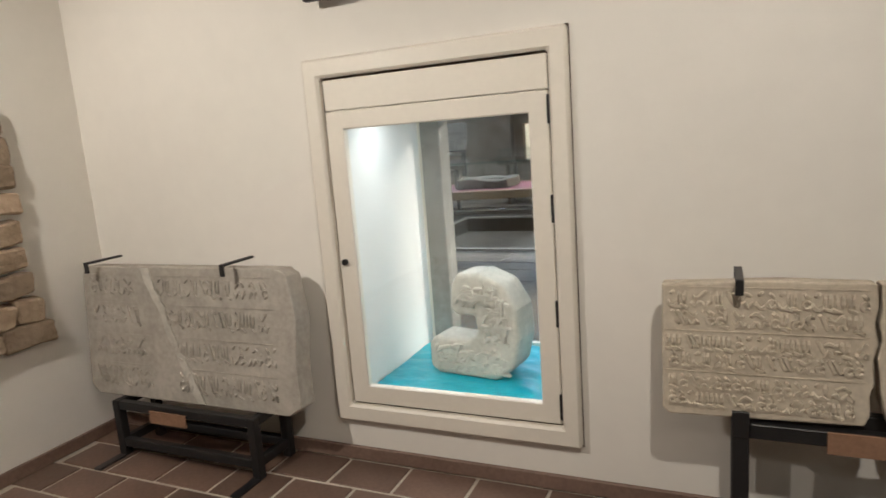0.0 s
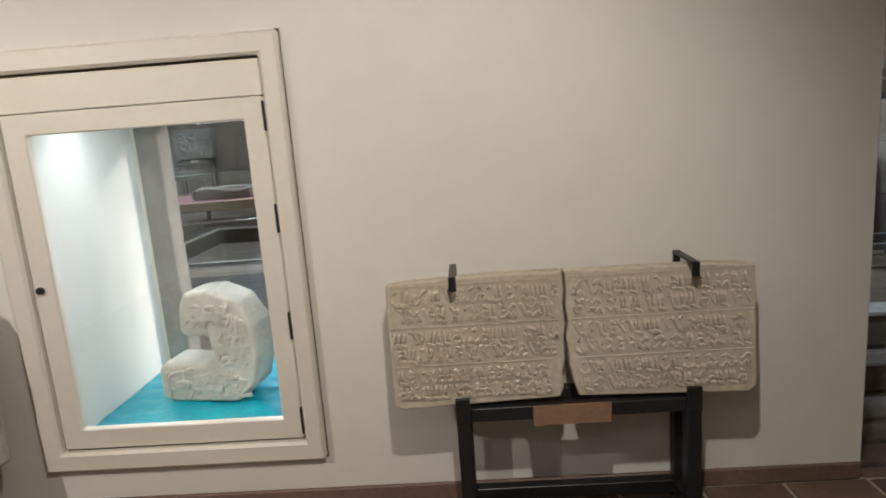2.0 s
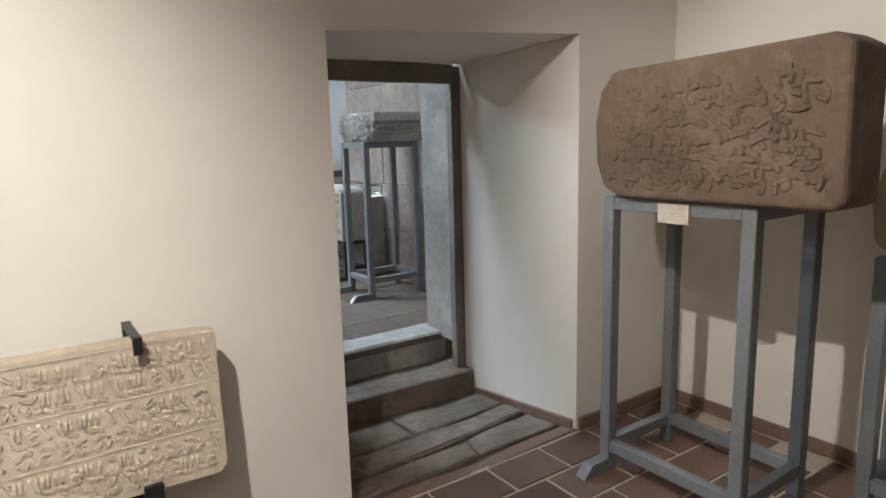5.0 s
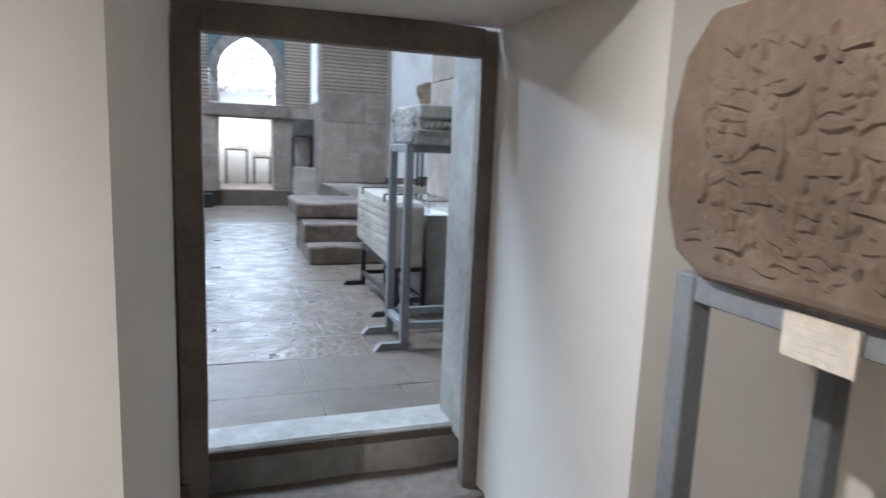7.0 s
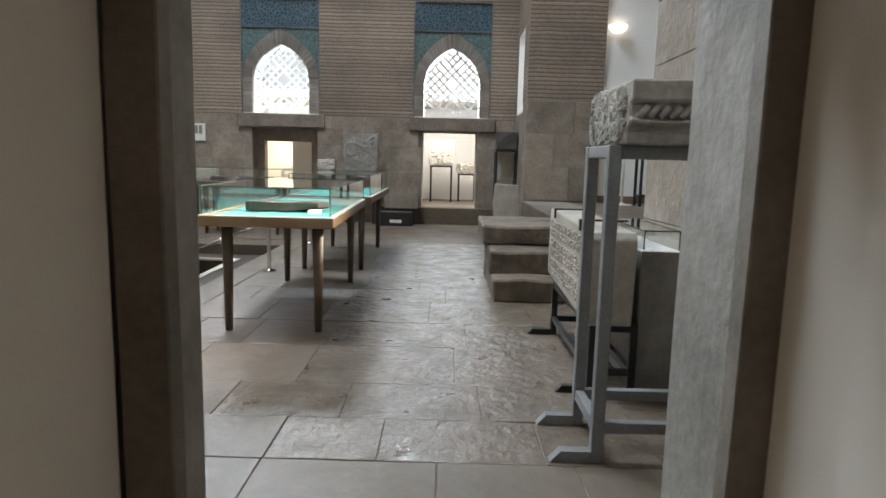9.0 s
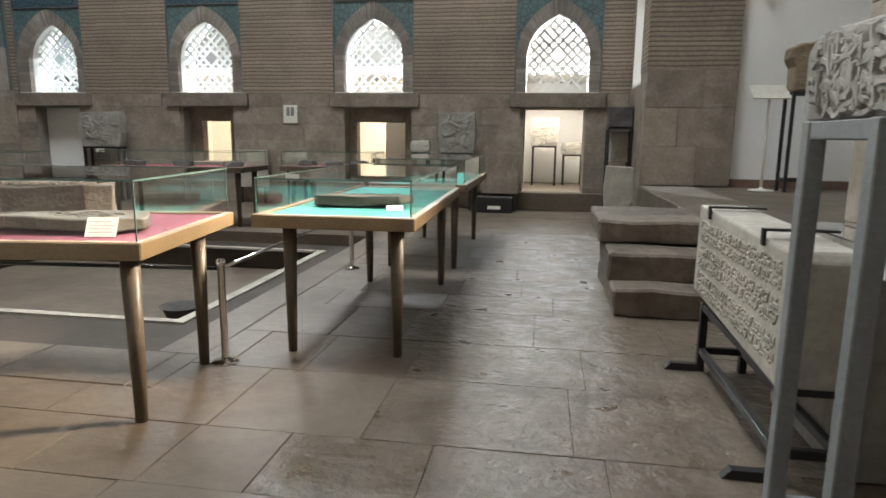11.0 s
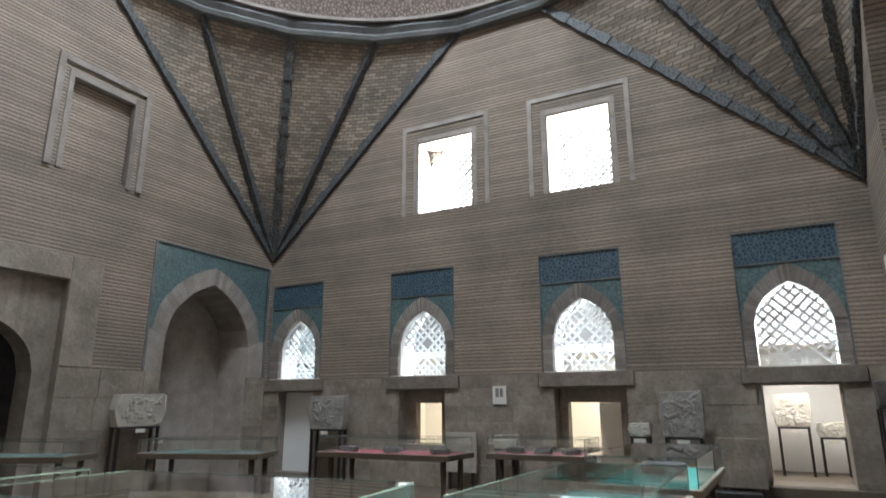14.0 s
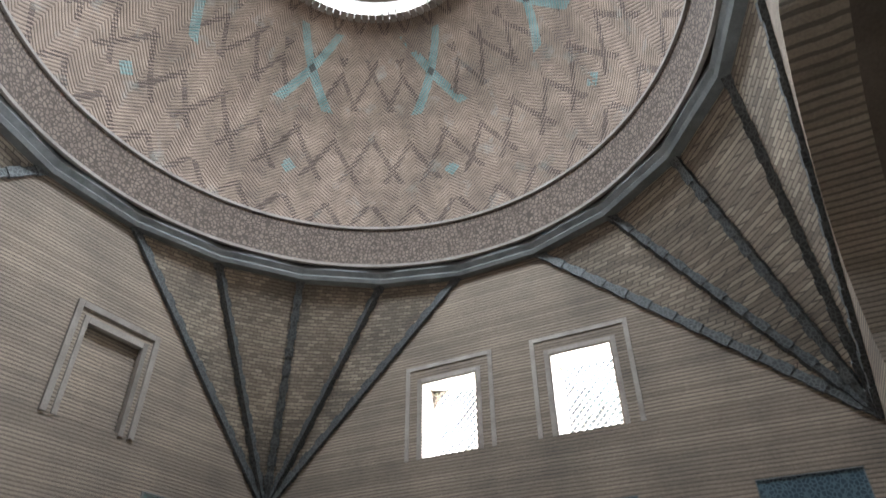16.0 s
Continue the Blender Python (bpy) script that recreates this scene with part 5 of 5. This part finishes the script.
# second block beyond it along the same wall
steel_stand("block_stand", "grey steel stand under a tan carved stone", 6.19, 6.50, -0.82, -0.13, ZR, 1.14, GREY_STEEL, 0.06, "x", 0.10)
nb = thing("carved_block", "tan carved stone block with a rounded end", "stone block", 6.17, -0.86, 0.782)
bm = bmesh.new()
prism(bm, [(0.0, 0.03), (0.05, 0.0), (0.66, 0.0), (0.74, 0.06), (0.76, 0.24), (0.72, 0.38), (0.62, 0.45), (0.08, 0.46), (0.0, 0.38)], 0, 0.33, at_side)
part("body", bm, ROUGH_STONE, nb, bevel=0.03, segments=3)
bm = bmesh.new()
strokes(bm, random.Random(14), 0.05, 0.68, 0.05, 0.40, 0.003, at_side, 120, 0.075, 0.02, 0.012)
fine(part("relief", bm, ROUGH_STONE, nb, "raised carving"))

# capital on the grey stand in the hall
steel_stand("capital_stand", "grey steel stand under a carved capital stone", 5.66, 6.18, 3.355, 3.78, 0.0, 1.31, GREY_STEEL, 0.05, "x", 0.13)
cap = thing("capital_stone", "grey carved capital stone with rope moulding", "capital", 5.70, 3.24, 1.312)
bm = bmesh.new()
prism(bm, [(0.05, 0.0), (0.62, 0.0), (0.66, 0.03), (0.66, 0.20), (0.60, 0.235), (0.0, 0.235), (0.0, 0.16), (0.03, 0.15), (0.03, 0.10), (0.0, 0.085), (0.05, 0.05)], 0, 0.50, lambda u, v, w: Vector((w, u, v)))
roughen(bm, 0.006, 9.0, 3.0, 2)
part("body", bm, CAPITAL_STONE, cap, bevel=0.008)
bm = bmesh.new()
strokes(bm, random.Random(21), 0.06, 0.60, 0.01, 0.225, 0.004, at_side, 190, 0.085, 0.018, 0.022)
fine(part("leafwork", bm, CAPITAL_STONE, cap, "deeply carved leafwork"))
bm = bmesh.new()
for i in range(12):
    tube(bm, (0.03 + i * 0.04, 0.012, 0.098), (0.065 + i * 0.04, 0.012, 0.135), 0.013, n=8)
part("rope_moulding", bm, CAPITAL_STONE, cap, "twisted rope moulding", smooth=True)

# long tablet on edge along the east side
st = steel_stand("tablet_stand", "black steel stand under a long pale tablet", 5.82, 6.08, 4.16, 5.36, 0.0, 0.385, BLACK_STEEL, 0.04, "x", 0.10)
lt = thing("long_tablet", "long pale stone tablet carved on its broad side", "stone tablet", 5.79, 4.10, 0.386)
bm = bmesh.new()
prism(bm, [(0.02, 0.0), (1.30, 0.06), (1.32, 0.10), (1.30, 0.53), (0.03, 0.50), (0.0, 0.46)], 0.0, 0.24, at_side)
part("body", bm, GREY_TABLET, lt, bevel=0.012, segments=2)
bm = bmesh.new()
for v0, v1 in ((0.07, 0.19), (0.21, 0.33), (0.35, 0.46)):
    script(bm, random.Random(int(v0 * 100)), 0.06, 1.24, v0, v1, 0.001, at_side, 0.032, 0.0115, 0.007)
fine(part("inscription", bm, GREY_TABLET, lt, "raised carved script"))
for cy in (0.25, 1.05):
    bm = bmesh.new()
    box(bm, -0.014, 0.254, cy, cy + 0.03, 0.535, 0.545)
    box(bm, -0.014, -0.004, cy, cy + 0.03, 0.48, 0.535)
    part("clamp", bm, BLACK_STEEL, lt, "black steel clamp")

# low glazed case between the tablet and the wall
gc = thing("glass_case", "low grey stone plinth with a clear glass cover", "display case", 6.09, 4.22, 0)
bm = bmesh.new()
box(bm, 0, 0.215, 0, 0.76, 0, 0.78)
roughen(bm, 0.004, 4.0, 6.0, 3)
part("plinth", bm, JAMB, gc, bevel=0.006)
for x0, x1, y0, y1, z0, z1 in glass_case(0.01, 0.205, 0.01, 0.75, 0.786, 0.885):
    bm = bmesh.new()
    box(bm, x0, x1, y0, y1, z0, z1)
    part("glass_pane", bm, GLASS, gc, "clear glass pane of the cover").visible_shadow = False

# ---- things: vitrine ----
vit = thing("display_cabinet", "ivory built-in display cabinet with a lit glazed door", "display cabinet", 0, 0, 0)
bm = bmesh.new()
ring_frame(bm, (0.708, 2.004, -0.130, 1.722), (0.798, 1.922, -0.038, 1.630), 1.105, 1.16, at_far)
part("frame", bm, FRAME_PAINT, vit, bevel=0.012)
# dark ring drawn as the shadow line in the joints of frame and door
bm = bmesh.new()
ring_frame(bm, (0.704, 2.008, -0.134, 1.726), (0.82, 1.90, -0.018, 1.61), 1.146, 1.172, at_far)
part("shade_line", bm, LEG_WOOD, vit, "dark strip for the shaded joint round the frame")
bm = bmesh.new()
ring_frame(bm, (0.808, 1.913, -0.028, 1.470), (0.905, 1.825, 0.068, 1.381), 1.128, 1.172, at_far)
door = part("door", bm, FRAME_PAINT, vit, "ivory glazed door leaf", 0.005)
bm = bmesh.new()
box(bm, 0.897, 1.833, 1.147, 1.153, 0.06, 1.388)
g = part("pane", bm, GLASS, door, "clear glass pane")
g.visible_shadow = False
bm = bmesh.new()
tube(bm, (0.842, 1.13, 0.725), (0.842, 1.113, 0.725), 0.016, n=14)
part("lock", bm, BLACK_STEEL, door, "round black lock")
for z in (1.39, 0.97, 0.50, 0.06):
    bm = bmesh.new()
    box(bm, 1.909, 1.921, 1.116, 1.134, z - 0.06, z + 0.06)
    part("hinge", bm, BLACK_STEEL, vit, "dark hinge")
bm = bmesh.new()
box(bm, 0.808, 1.913, 1.132, 1.165, 1.473, 1.618)
part("head_panel", bm, FRAME_PAINT, vit, "plain panel over the door", 0.004)
bm = bmesh.new()
box(bm, 0.80, 0.853, 1.18, 2.10, -0.03, 1.50)
box(bm, 1.84, 1.89, 1.18, 2.10, -0.03, 1.50)
box(bm, 0.853, 1.84, 1.18, 2.10, 1.46, 1.50)
box(bm, 0.853, 1.84, 1.18, 2.10, -0.03, -0.005)
part("lining", bm, WHITE_PLASTER, vit, "white painted lining boards")
bm = bmesh.new()
box(bm, 0.853, 1.84, 2.085, 2.092, 0.0, 1.46)
g = part("back_pane", bm, GLASS, vit, "clear glass back")
g.visible_shadow = False
bm = bmesh.new()
ring_frame(bm, (0.853, 1.84, 0.0, 1.46), (0.87, 1.82, 0.03, 1.43), 2.06, 2.084, at_far)
part("back_frame", bm, FRAME_PAINT, vit, "pale back frame")
bm = bmesh.new()
box(bm, 1.0, 1.66, 1.36, 1.41, 1.445, 1.459)
part("lamp_strip", bm, glow("lamp_strip_glow", (1.0, 0.98, 0.92), 6.0), vit, "lit lamp strip")
satin = thing("satin_cloth", "creased turquoise satin cloth", "cloth", 0, 0, 0)
bm = bmesh.new()
nx, ny = 36, 32
vs = [[bm.verts.new((0.856 + 0.98 * i / nx, 1.185 + 0.875 * j / ny,
                     0.008 + 0.012 * abs(noise.noise(Vector((i * 0.16 + j * 0.10, j * 0.21, 2.0)))) + (0.012 * max(0, math.sin(i * 0.5 + j * 0.75)) if i > 24 else 0)))
       for j in range(ny + 1)] for i in range(nx + 1)]
for i in range(nx):
    for j in range(ny):
        bm.faces.new((vs[i][j], vs[i + 1][j], vs[i + 1][j + 1], vs[i][j + 1]))
part("sheet", bm, SATIN, satin, smooth=True)
sc = thing("carved_stone", "pale hook-shaped carved stone on turquoise satin", "carved stone", 1.08, 1.52, 0.012, -8)
bm = bmesh.new()
prism(bm, [(0.0, 0.03), (0.06, 0.0), (0.42, 0.0), (0.52, 0.08), (0.56, 0.24), (0.55, 0.40), (0.47, 0.53), (0.33, 0.585), (0.20, 0.575), (0.165, 0.50), (0.15, 0.37), (0.20, 0.345), (0.30, 0.35), (0.315, 0.25), (0.25, 0.205), (0.04, 0.215), (0.0, 0.17)],
      0, 0.22, at_far)
part("body", bm, PALE_STONE, sc, bevel=0.025, segments=3)
bm = bmesh.new()
rng = random.Random(31)
strokes(bm, rng, 0.04, 0.50, 0.03, 0.19, 0.003, at_far, 60, 0.08, 0.017, 0.017)
strokes(bm, rng, 0.34, 0.52, 0.19, 0.46, 0.003, at_far, 42, 0.08, 0.017, 0.017)
strokes(bm, rng, 0.18, 0.46, 0.38, 0.52, 0.003, at_far, 36, 0.08, 0.017, 0.017)
fine(part("relief", bm, PALE_STONE, sc, "raised carving"))

# ---- things: exhibits along the north wall ----
def relief_on_stand(x, y, w, z0, z1, label, material, seed, rz=0):
    st = thing("relief_stand", "dark steel stand under a carved stone", "stand", x, y, 0, rz, "stands along the north wall")
    for px in (-w * 0.4, w * 0.4 - 0.04):
        for py in (0.02, 0.20):
            bm = bmesh.new()
            box(bm, px, px + 0.04, py, py + 0.04, 0, z0)
            part("leg", bm, BLACK_STEEL, st)
    bm = bmesh.new()
    box(bm, -w * 0.4, w * 0.4, 0.0, 0.26, z0 - 0.03, z0)
    part("shelf", bm, BLACK_STEEL, st)
    bm = bmesh.new()
    box(bm, -0.09, 0.09, -0.01, -0.002, z0 - 0.10, z0 - 0.035)
    part("plaque", bm, PAPER, st, "white label plate")
    rs = thing("carved_relief", label, "carved relief", x, y, z0 + 0.001, rz, "carved stones along the north wall")
    h = z1 - z0
    bm = bmesh.new()
    prism(bm, [(-w * 0.42, 0.0), (w * 0.42, 0.0), (w * 0.48, h * 0.4), (w * 0.46, h), (-w * 0.44, h * 0.97), (-w * 0.5, h * 0.5)], 0.02, 0.2, at_far)
    roughen(bm, 0.012, 5.0, seed, 2)
    part("body", bm, material, rs, bevel=0.01)
    bm = bmesh.new()
    strokes(bm, random.Random(int(seed * 7)), -w * 0.40, w * 0.42, h * 0.08, h * 0.92, 0.025, at_far, 34, 0.16, 0.045, 0.022)
    fine(part("carving", bm, material, rs, "deep raised carving"))
    return rs


relief_on_stand(-3.45, 12.75, 0.95, 1.02, 1.68, "grey carved relief panel on a dark stand", CAPITAL_STONE, 1.5)
relief_on_stand(3.42, 12.75, 0.68, 1.0, 1.70, "grey carved animal relief on a dark stand", CAPITAL_STONE, 2.5)
relief_on_stand(-5.18, 9.82, 1.02, 1.12, 1.68, "pale broken stone slab on a dark stand", GREY_TABLET, 3.5, 90)
relief_on_stand(4.92, 14.9, 0.62, 1.12, 1.68, "pale carved slab on a steel stand in the side room", PALE_STONE, 4.5)
relief_on_stand(5.5, 15.1, 0.5, 0.95, 1.2, "low pale carved stone in the side room", PALE_STONE, 5.5)
relief_on_stand(0.45, 12.8, 0.45, 0.75, 0.98, "small pale stone on a dark stand", PALE_STONE, 6.5)


relief_on_stand(2.76, 12.8, 0.36, 1.0, 1.21, "small pale stone on a dark stand", PALE_STONE, 7.5)
bd = thing("grey_panel", "plain grey board standing against the stone wall", "board", -0.82, 13.03, 0)
bm = bmesh.new()
box(bm, 0, 0.62, 0, 0.05, 0.30, 1.0)
part("board", bm, GREY_TABLET, bd, bevel=0.006)
for px in (0.05, 0.52):
    bm = bmesh.new()
    box(bm, px, px + 0.05, 0.005, 0.045, 0, 0.30)
    part("leg", bm, BLACK_STEEL, bd)


def notice(x, y, z, w, h, axis):
    nt = thing("wall_notice", "white paper notice with a grey picture on the stone wall", "notice", x, y, z, 0 if axis == "far" else 90, "paper notices on the walls")
    bm = bmesh.new()
    box(bm, -w / 2, w / 2, -0.006, 0.0, 0, h)
    part("sheet", bm, PAPER, nt)
    bm = bmesh.new()
    for x0, x1 in ((-0.28, -0.04), (0.04, 0.28)):
        box(bm, x0 * w, x1 * w, -0.008, -0.006, h * 0.4, h * 0.88)
    part("picture", bm, PRINT, nt, "grey printed picture")


notice(0.22, YF - 0.02, 1.50, 0.27, 0.33, "far")
notice(XL - 0.897, 11.2, 1.35, 0.26, 0.34, "side")
notice(XL - 0.897, 11.2, 0.75, 0.30, 0.10, "side")
for x, w in ((3.85, 0.85),):
    pn = thing("grey_panel", "plain grey board before the doorway jamb", "board", x, 12.9, 0)
    bm = bmesh.new()
    box(bm, 0, w - 0.2, 0, 0.06, 0.30, 1.0)
    part("board", bm, ASHLAR, pn, bevel=0.006)
    for px in (0.05, w - 0.3):
        bm = bmesh.new()
        box(bm, px, px + 0.05, 0.005, 0.055, 0, 0.30)
        part("leg", bm, BLACK_STEEL, pn)
    bx = thing("black_box", "black equipment box with a white label", "box", x - 0.05, 12.55, 0)
    bm = bmesh.new()
    box(bm, 0, 0.62, 0, 0.28, 0, 0.27)
    part("body", bm, BLACK_STEEL, bx, bevel=0.01)
    bm = bmesh.new()
    box(bm, 0.2, 0.42, -0.006, -0.001, 0.06, 0.12)
    part("sticker", bm, PAPER, bx, "white label")
# stacked stones by the north-east corner
sk = thing("stone_stand", "dark steel stand holding stones in the corner", "stand", 5.92, 12.35, 0)
for px, py in ((0, 0), (0.36, 0), (0, 0.3), (0.36, 0.3)):
    bm = bmesh.new()
    box(bm, px, px + 0.035, py, py + 0.035, 0, 1.42)
    part("post", bm, BLACK_STEEL, sk)
bm = bmesh.new()
box(bm, 0, 0.395, 0, 0.335, 1.42, 1.45)
part("shelf", bm, BLACK_STEEL, sk)
ds = thing("dark_stone", "dark carved stone block on a stand", "stone block", 5.93, 12.36, 1.452)
bm = bmesh.new()
box(bm, 0.0, 0.38, 0, 0.32, 0, 0.33)
roughen(bm, 0.02, 6.0, 2.0, 2)
for v in bm.verts:
    v.co.z = max(v.co.z, 0)
part("body", bm, DARK_STONE, ds, bevel=0.015)
for zz, hh, lab in ((0.20, 0.62, "pale stone slab standing on edge"),):
    sl = thing("stone_slab", lab, "stone slab", 5.88, 12.02, 0.2)
    bm = bmesh.new()
    prism(bm, [(0.02, 0.0), (0.40, 0.03), (0.46, 0.12), (0.44, 0.64), (0.03, 0.66), (0.0, 0.3)], 0, 0.14, at_far)
    part("body", bm, GREY_TABLET, sl, bevel=0.015)
    sb = thing("slab_stand", "low black steel stand", "stand", 5.90, 12.0, 0)
    for px in (0.0, 0.38):
        bm = bmesh.new()
        box(bm, px, px + 0.035, 0.0, 0.2, 0, 0.2)
        part("leg", bm, BLACK_STEEL, sb)
pl = thing("back_panel", "pale stone panel behind the stand", "stone panel", 5.98, 12.55, 0.9)
bm = bmesh.new()
box(bm, 0.0, 0.30, 0.0, 0.06, 0.0, 0.5)
part("body", bm, GREY_TABLET, pl, bevel=0.01)

# iwan: reading stand, torso block on a stand, wall lamp
rd = thing("lectern", "slim white stand with a tilted information board", "lectern", 7.84, 10.9, 0.6)
bm = bmesh.new()
lathe(bm, [(0.001, 0), (0.16, 0), (0.16, 0.015), (0.03, 0.03), (0.02, 0.05)], 20)
part("foot", bm, PAPER, rd, "round white foot", smooth=True)
bm = bmesh.new()
tube(bm, (0, 0, 0.02), (0, 0, 1.25), 0.02)
part("pole", bm, PAPER, rd, smooth=True)
bm = bmesh.new()
obox(bm, pose(0, 0, 1.30, 35), -0.24, 0.24, -0.16, 0.16, -0.01, 0.01)
part("board", bm, PALE_STONE, rd, "tilted pale grey board", 0.004)
steel_stand("stone_stand", "tall dark steel stand in the raised recess", 8.06, 8.44, 10.72, 11.05, 0.6, 1.30, BLACK_STEEL, 0.04)
tr = thing("stone_block", "weathered brown stone block on a tall stand", "stone block", 8.02, 10.72, 1.902)
bm = bmesh.new()
prism(bm, [(0.03, 0), (0.42, 0), (0.41, 0.3), (0.45, 0.48), (0.38, 0.60), (0.26, 0.63), (0.22, 0.60), (0.12, 0.60), (-0.03, 0.54), (-0.02, 0.42), (0.04, 0.30)], 0, 0.28, at_far)
roughen(bm, 0.02, 5.0, 5.0, 2)
for v in bm.verts:
    v.co.z = max(v.co.z, 0)
part("body", bm, ROUGH_STONE, tr, bevel=0.02)
wl = thing("wall_lamp", "small white wall lamp", "lamp", 7.75, 11.44, 3.35)
bm = bmesh.new()
lathe(bm, [(0.001, 0.0), (0.06, 0.01), (0.13, 0.06), (0.15, 0.12), (0.14, 0.12), (0.05, 0.04)], 20)
part("shade", bm, glow("lamp_glow", (1.0, 0.9, 0.75), 3.5), wl, "lit white shade", smooth=True)
bm = bmesh.new()
box(bm, -0.03, 0.03, -0.02, 0.018, 0.02, 0.10)
part("bracket", bm, BLACK_STEEL, wl)

# small dark lamp over the cabinet
sp = thing("spotlight", "small black picture light on the plaster wall", "spotlight", 0.90, 1.146, 1.97)
bm = bmesh.new()
box(bm, -0.10, 0.10, -0.10, -0.06, 0.0, 0.045)
box(bm, -0.02, 0.02, -0.06, 0.0, 0.01, 0.04)
part("body", bm, BLACK_STEEL, sp, bevel=0.006)

# ---- pieces of floors and walls ----
rng = random.Random(2)
tw, td, gap = 0.345, 0.235, 0.018
bm = bmesh.new()
box(bm, -tw / 2, tw / 2, -td / 2, td / 2, -0.012, 0.0)
tile_me = mesh_of("tile", bm, TERRACOTTA, 0.003)
rest = bmesh.new()
row = 0
y = YW - td / 2 - 0.03
while y > -4.1:
    x = -0.95 + (row % 2) * tw / 2 + tw / 2 - 0.1
    while x < 6.55:
        if y > -0.55:
            piece("tile", tile_me, pose(x, y, ZR + rng.uniform(-0.001, 0.002), rng.uniform(-0.3, 0.3), rng.uniform(-0.3, 0.3), rng.uniform(-0.5, 0.5)), floor_room)
        else:
            box(rest, x - tw / 2, x + tw / 2, y - td / 2, y + td / 2, ZR - 0.012, ZR)
        x += tw + gap
    y -= td + gap
    row += 1
ob = part("tiles", rest, TERRACOTTA, floor_room)
ob["kind"] = "stuff"


def irregular_slab(bm, x0, x1, y0, y1, rng, z0=-0.04, top=0.0):
    j = 0.003
    pts = [(x0 + rng.uniform(0, j), y0 + rng.uniform(0, j)), ((x0 + x1) / 2, y0 + rng.uniform(0, j)), (x1 - rng.uniform(0, j), y0 + rng.uniform(0, j)),
           (x1 - rng.uniform(0, j), y1 - rng.uniform(0, j)), ((x0 + x1) / 2, y1 - rng.uniform(0, j)), (x0 + rng.uniform(0, j), y1 - rng.uniform(0, j))]
    prism(bm, pts, z0, top)


rng = random.Random(9)
y, rest, count = 2.22, bmesh.new(), 0
while y < YF - 0.1:
    d = rng.uniform(0.42, 0.75)
    x = XL
    while x < XR - 0.05:
        w = min(rng.uniform(0.42, 0.95), XR - 0.02 - x)
        if XR - x - w < 0.3:
            w = XR - 0.02 - x
        x0, x1, y0, y1 = x, x + w, y, min(y + d, YF + 0.02)
        if x0 < POOL[1] and x1 > POOL[0] and y0 < POOL[3] and y1 > POOL[2]:
            x += w if not (x1 > POOL[1]) else 0
            if x1 > POOL[1]:
                x0 = POOL[1] + 0.005
                x = x1
            else:
                continue
        else:
            x += w
        bm = bmesh.new() if (x0 > 2.0 and y0 < 10) else None
        tgt = bm if bm is not None else rest
        irregular_slab(tgt, x0 + 0.001, x1 - 0.001, y0 + 0.001, y1 - 0.001, rng, -0.04, rng.uniform(-0.0015, 0.0015))
        if bm is not None:
            part("flagstone", bm, WORN_FLAG if x0 > 3.9 and y0 > 3.0 else FLAG, floor_hall, bevel=0.0018)
    y += d
ob = part("flagstones", rest, FLAG, floor_hall)
ob["kind"] = "stuff"

# pool rim along the floor's edge at south and east, filling what the slabs leave
bm = bmesh.new()
x = POOL[0] - 0.6
while x < POOL[1] + 0.3:
    box(bm, x, min(x + 0.8, POOL[1] + 0.3) - 0.01, 4.55, POOL[2], -0.05, 0.006)
    x += 0.8
box(bm, POOL[1], POOL[1] + 0.30, POOL[2], POOL[3], -0.05, 0.006)
structure("pool_rim", bm, FLAG, "stone rim round the sunken pool", "pool", 0.006)


def blocks(parent, u0, u1, v0, v1, holes, w0, w1, place, seed, courses):
    rng = random.Random(seed)
    v = v0
    for h in courses:
        top = min(v + h, v1)
        u = u0
        while u < u1 - 0.02:
            w = rng.uniform(0.45, 1.05)
            e = min(u + w, u1)
            if u1 - e < 0.25:
                e = u1
            clash = [q for q in holes if q[0] < e and q[1] > u and q[2] < top - 0.01 and q[3] > v + 0.01]
            if clash:
                q = clash[0]
                if q[0] > u + 0.12:
                    e = q[0]
                else:
                    u = q[1]
                    continue
            bm = bmesh.new()
            k = rng.uniform(0.0, 0.007)
            prism(bm, rect(u + 0.002, e - 0.002, v + 0.002, top - 0.002), w0 - k if w0 < w1 else w0 + k, w1, place)
            part("stone_block", bm, ASHLAR, parent, bevel=0.004)
            u = e
        v = top
        if v >= v1 - 0.01:
            break


grow = [(a - 0.07, b + 0.11, 1.79, 2.06) for a, b in PANELS]
blocks(wall_north, XL + 0.01, XR - 0.01, 0.0, 2.03, DOORS + grow, YF, YF + 0.06, at_far, 4, [0.42, 0.36, 0.40, 0.30, 0.31, 0.24])
blocks(wall_west_hall, 6.5, 13.19, 0.0, 2.10, [(10.43, 12.62, -1, 2.1), (6.9, 8.45, -1, 2.1)], XL, XL - 0.06, at_side, 6, [0.55, 0.5, 0.55, 0.5])
blocks(wall_east, 11.42, 13.19, 0.0, 2.09, [], XR, XR + 0.05, at_side, 7, [0.5, 0.5, 0.55, 0.54])
blocks(wall_east, YS + 0.01, 4.98, 0.0, 2.24, [], XR, XR + 0.05, at_side, 8, [0.45, 0.45, 0.5, 0.45, 0.39])
blocks(wall_east, XR + 0.01, XR + 1.23, 0.62, 2.24, [], 11.385, 11.44, at_far, 9, [0.55, 0.55, 0.52])
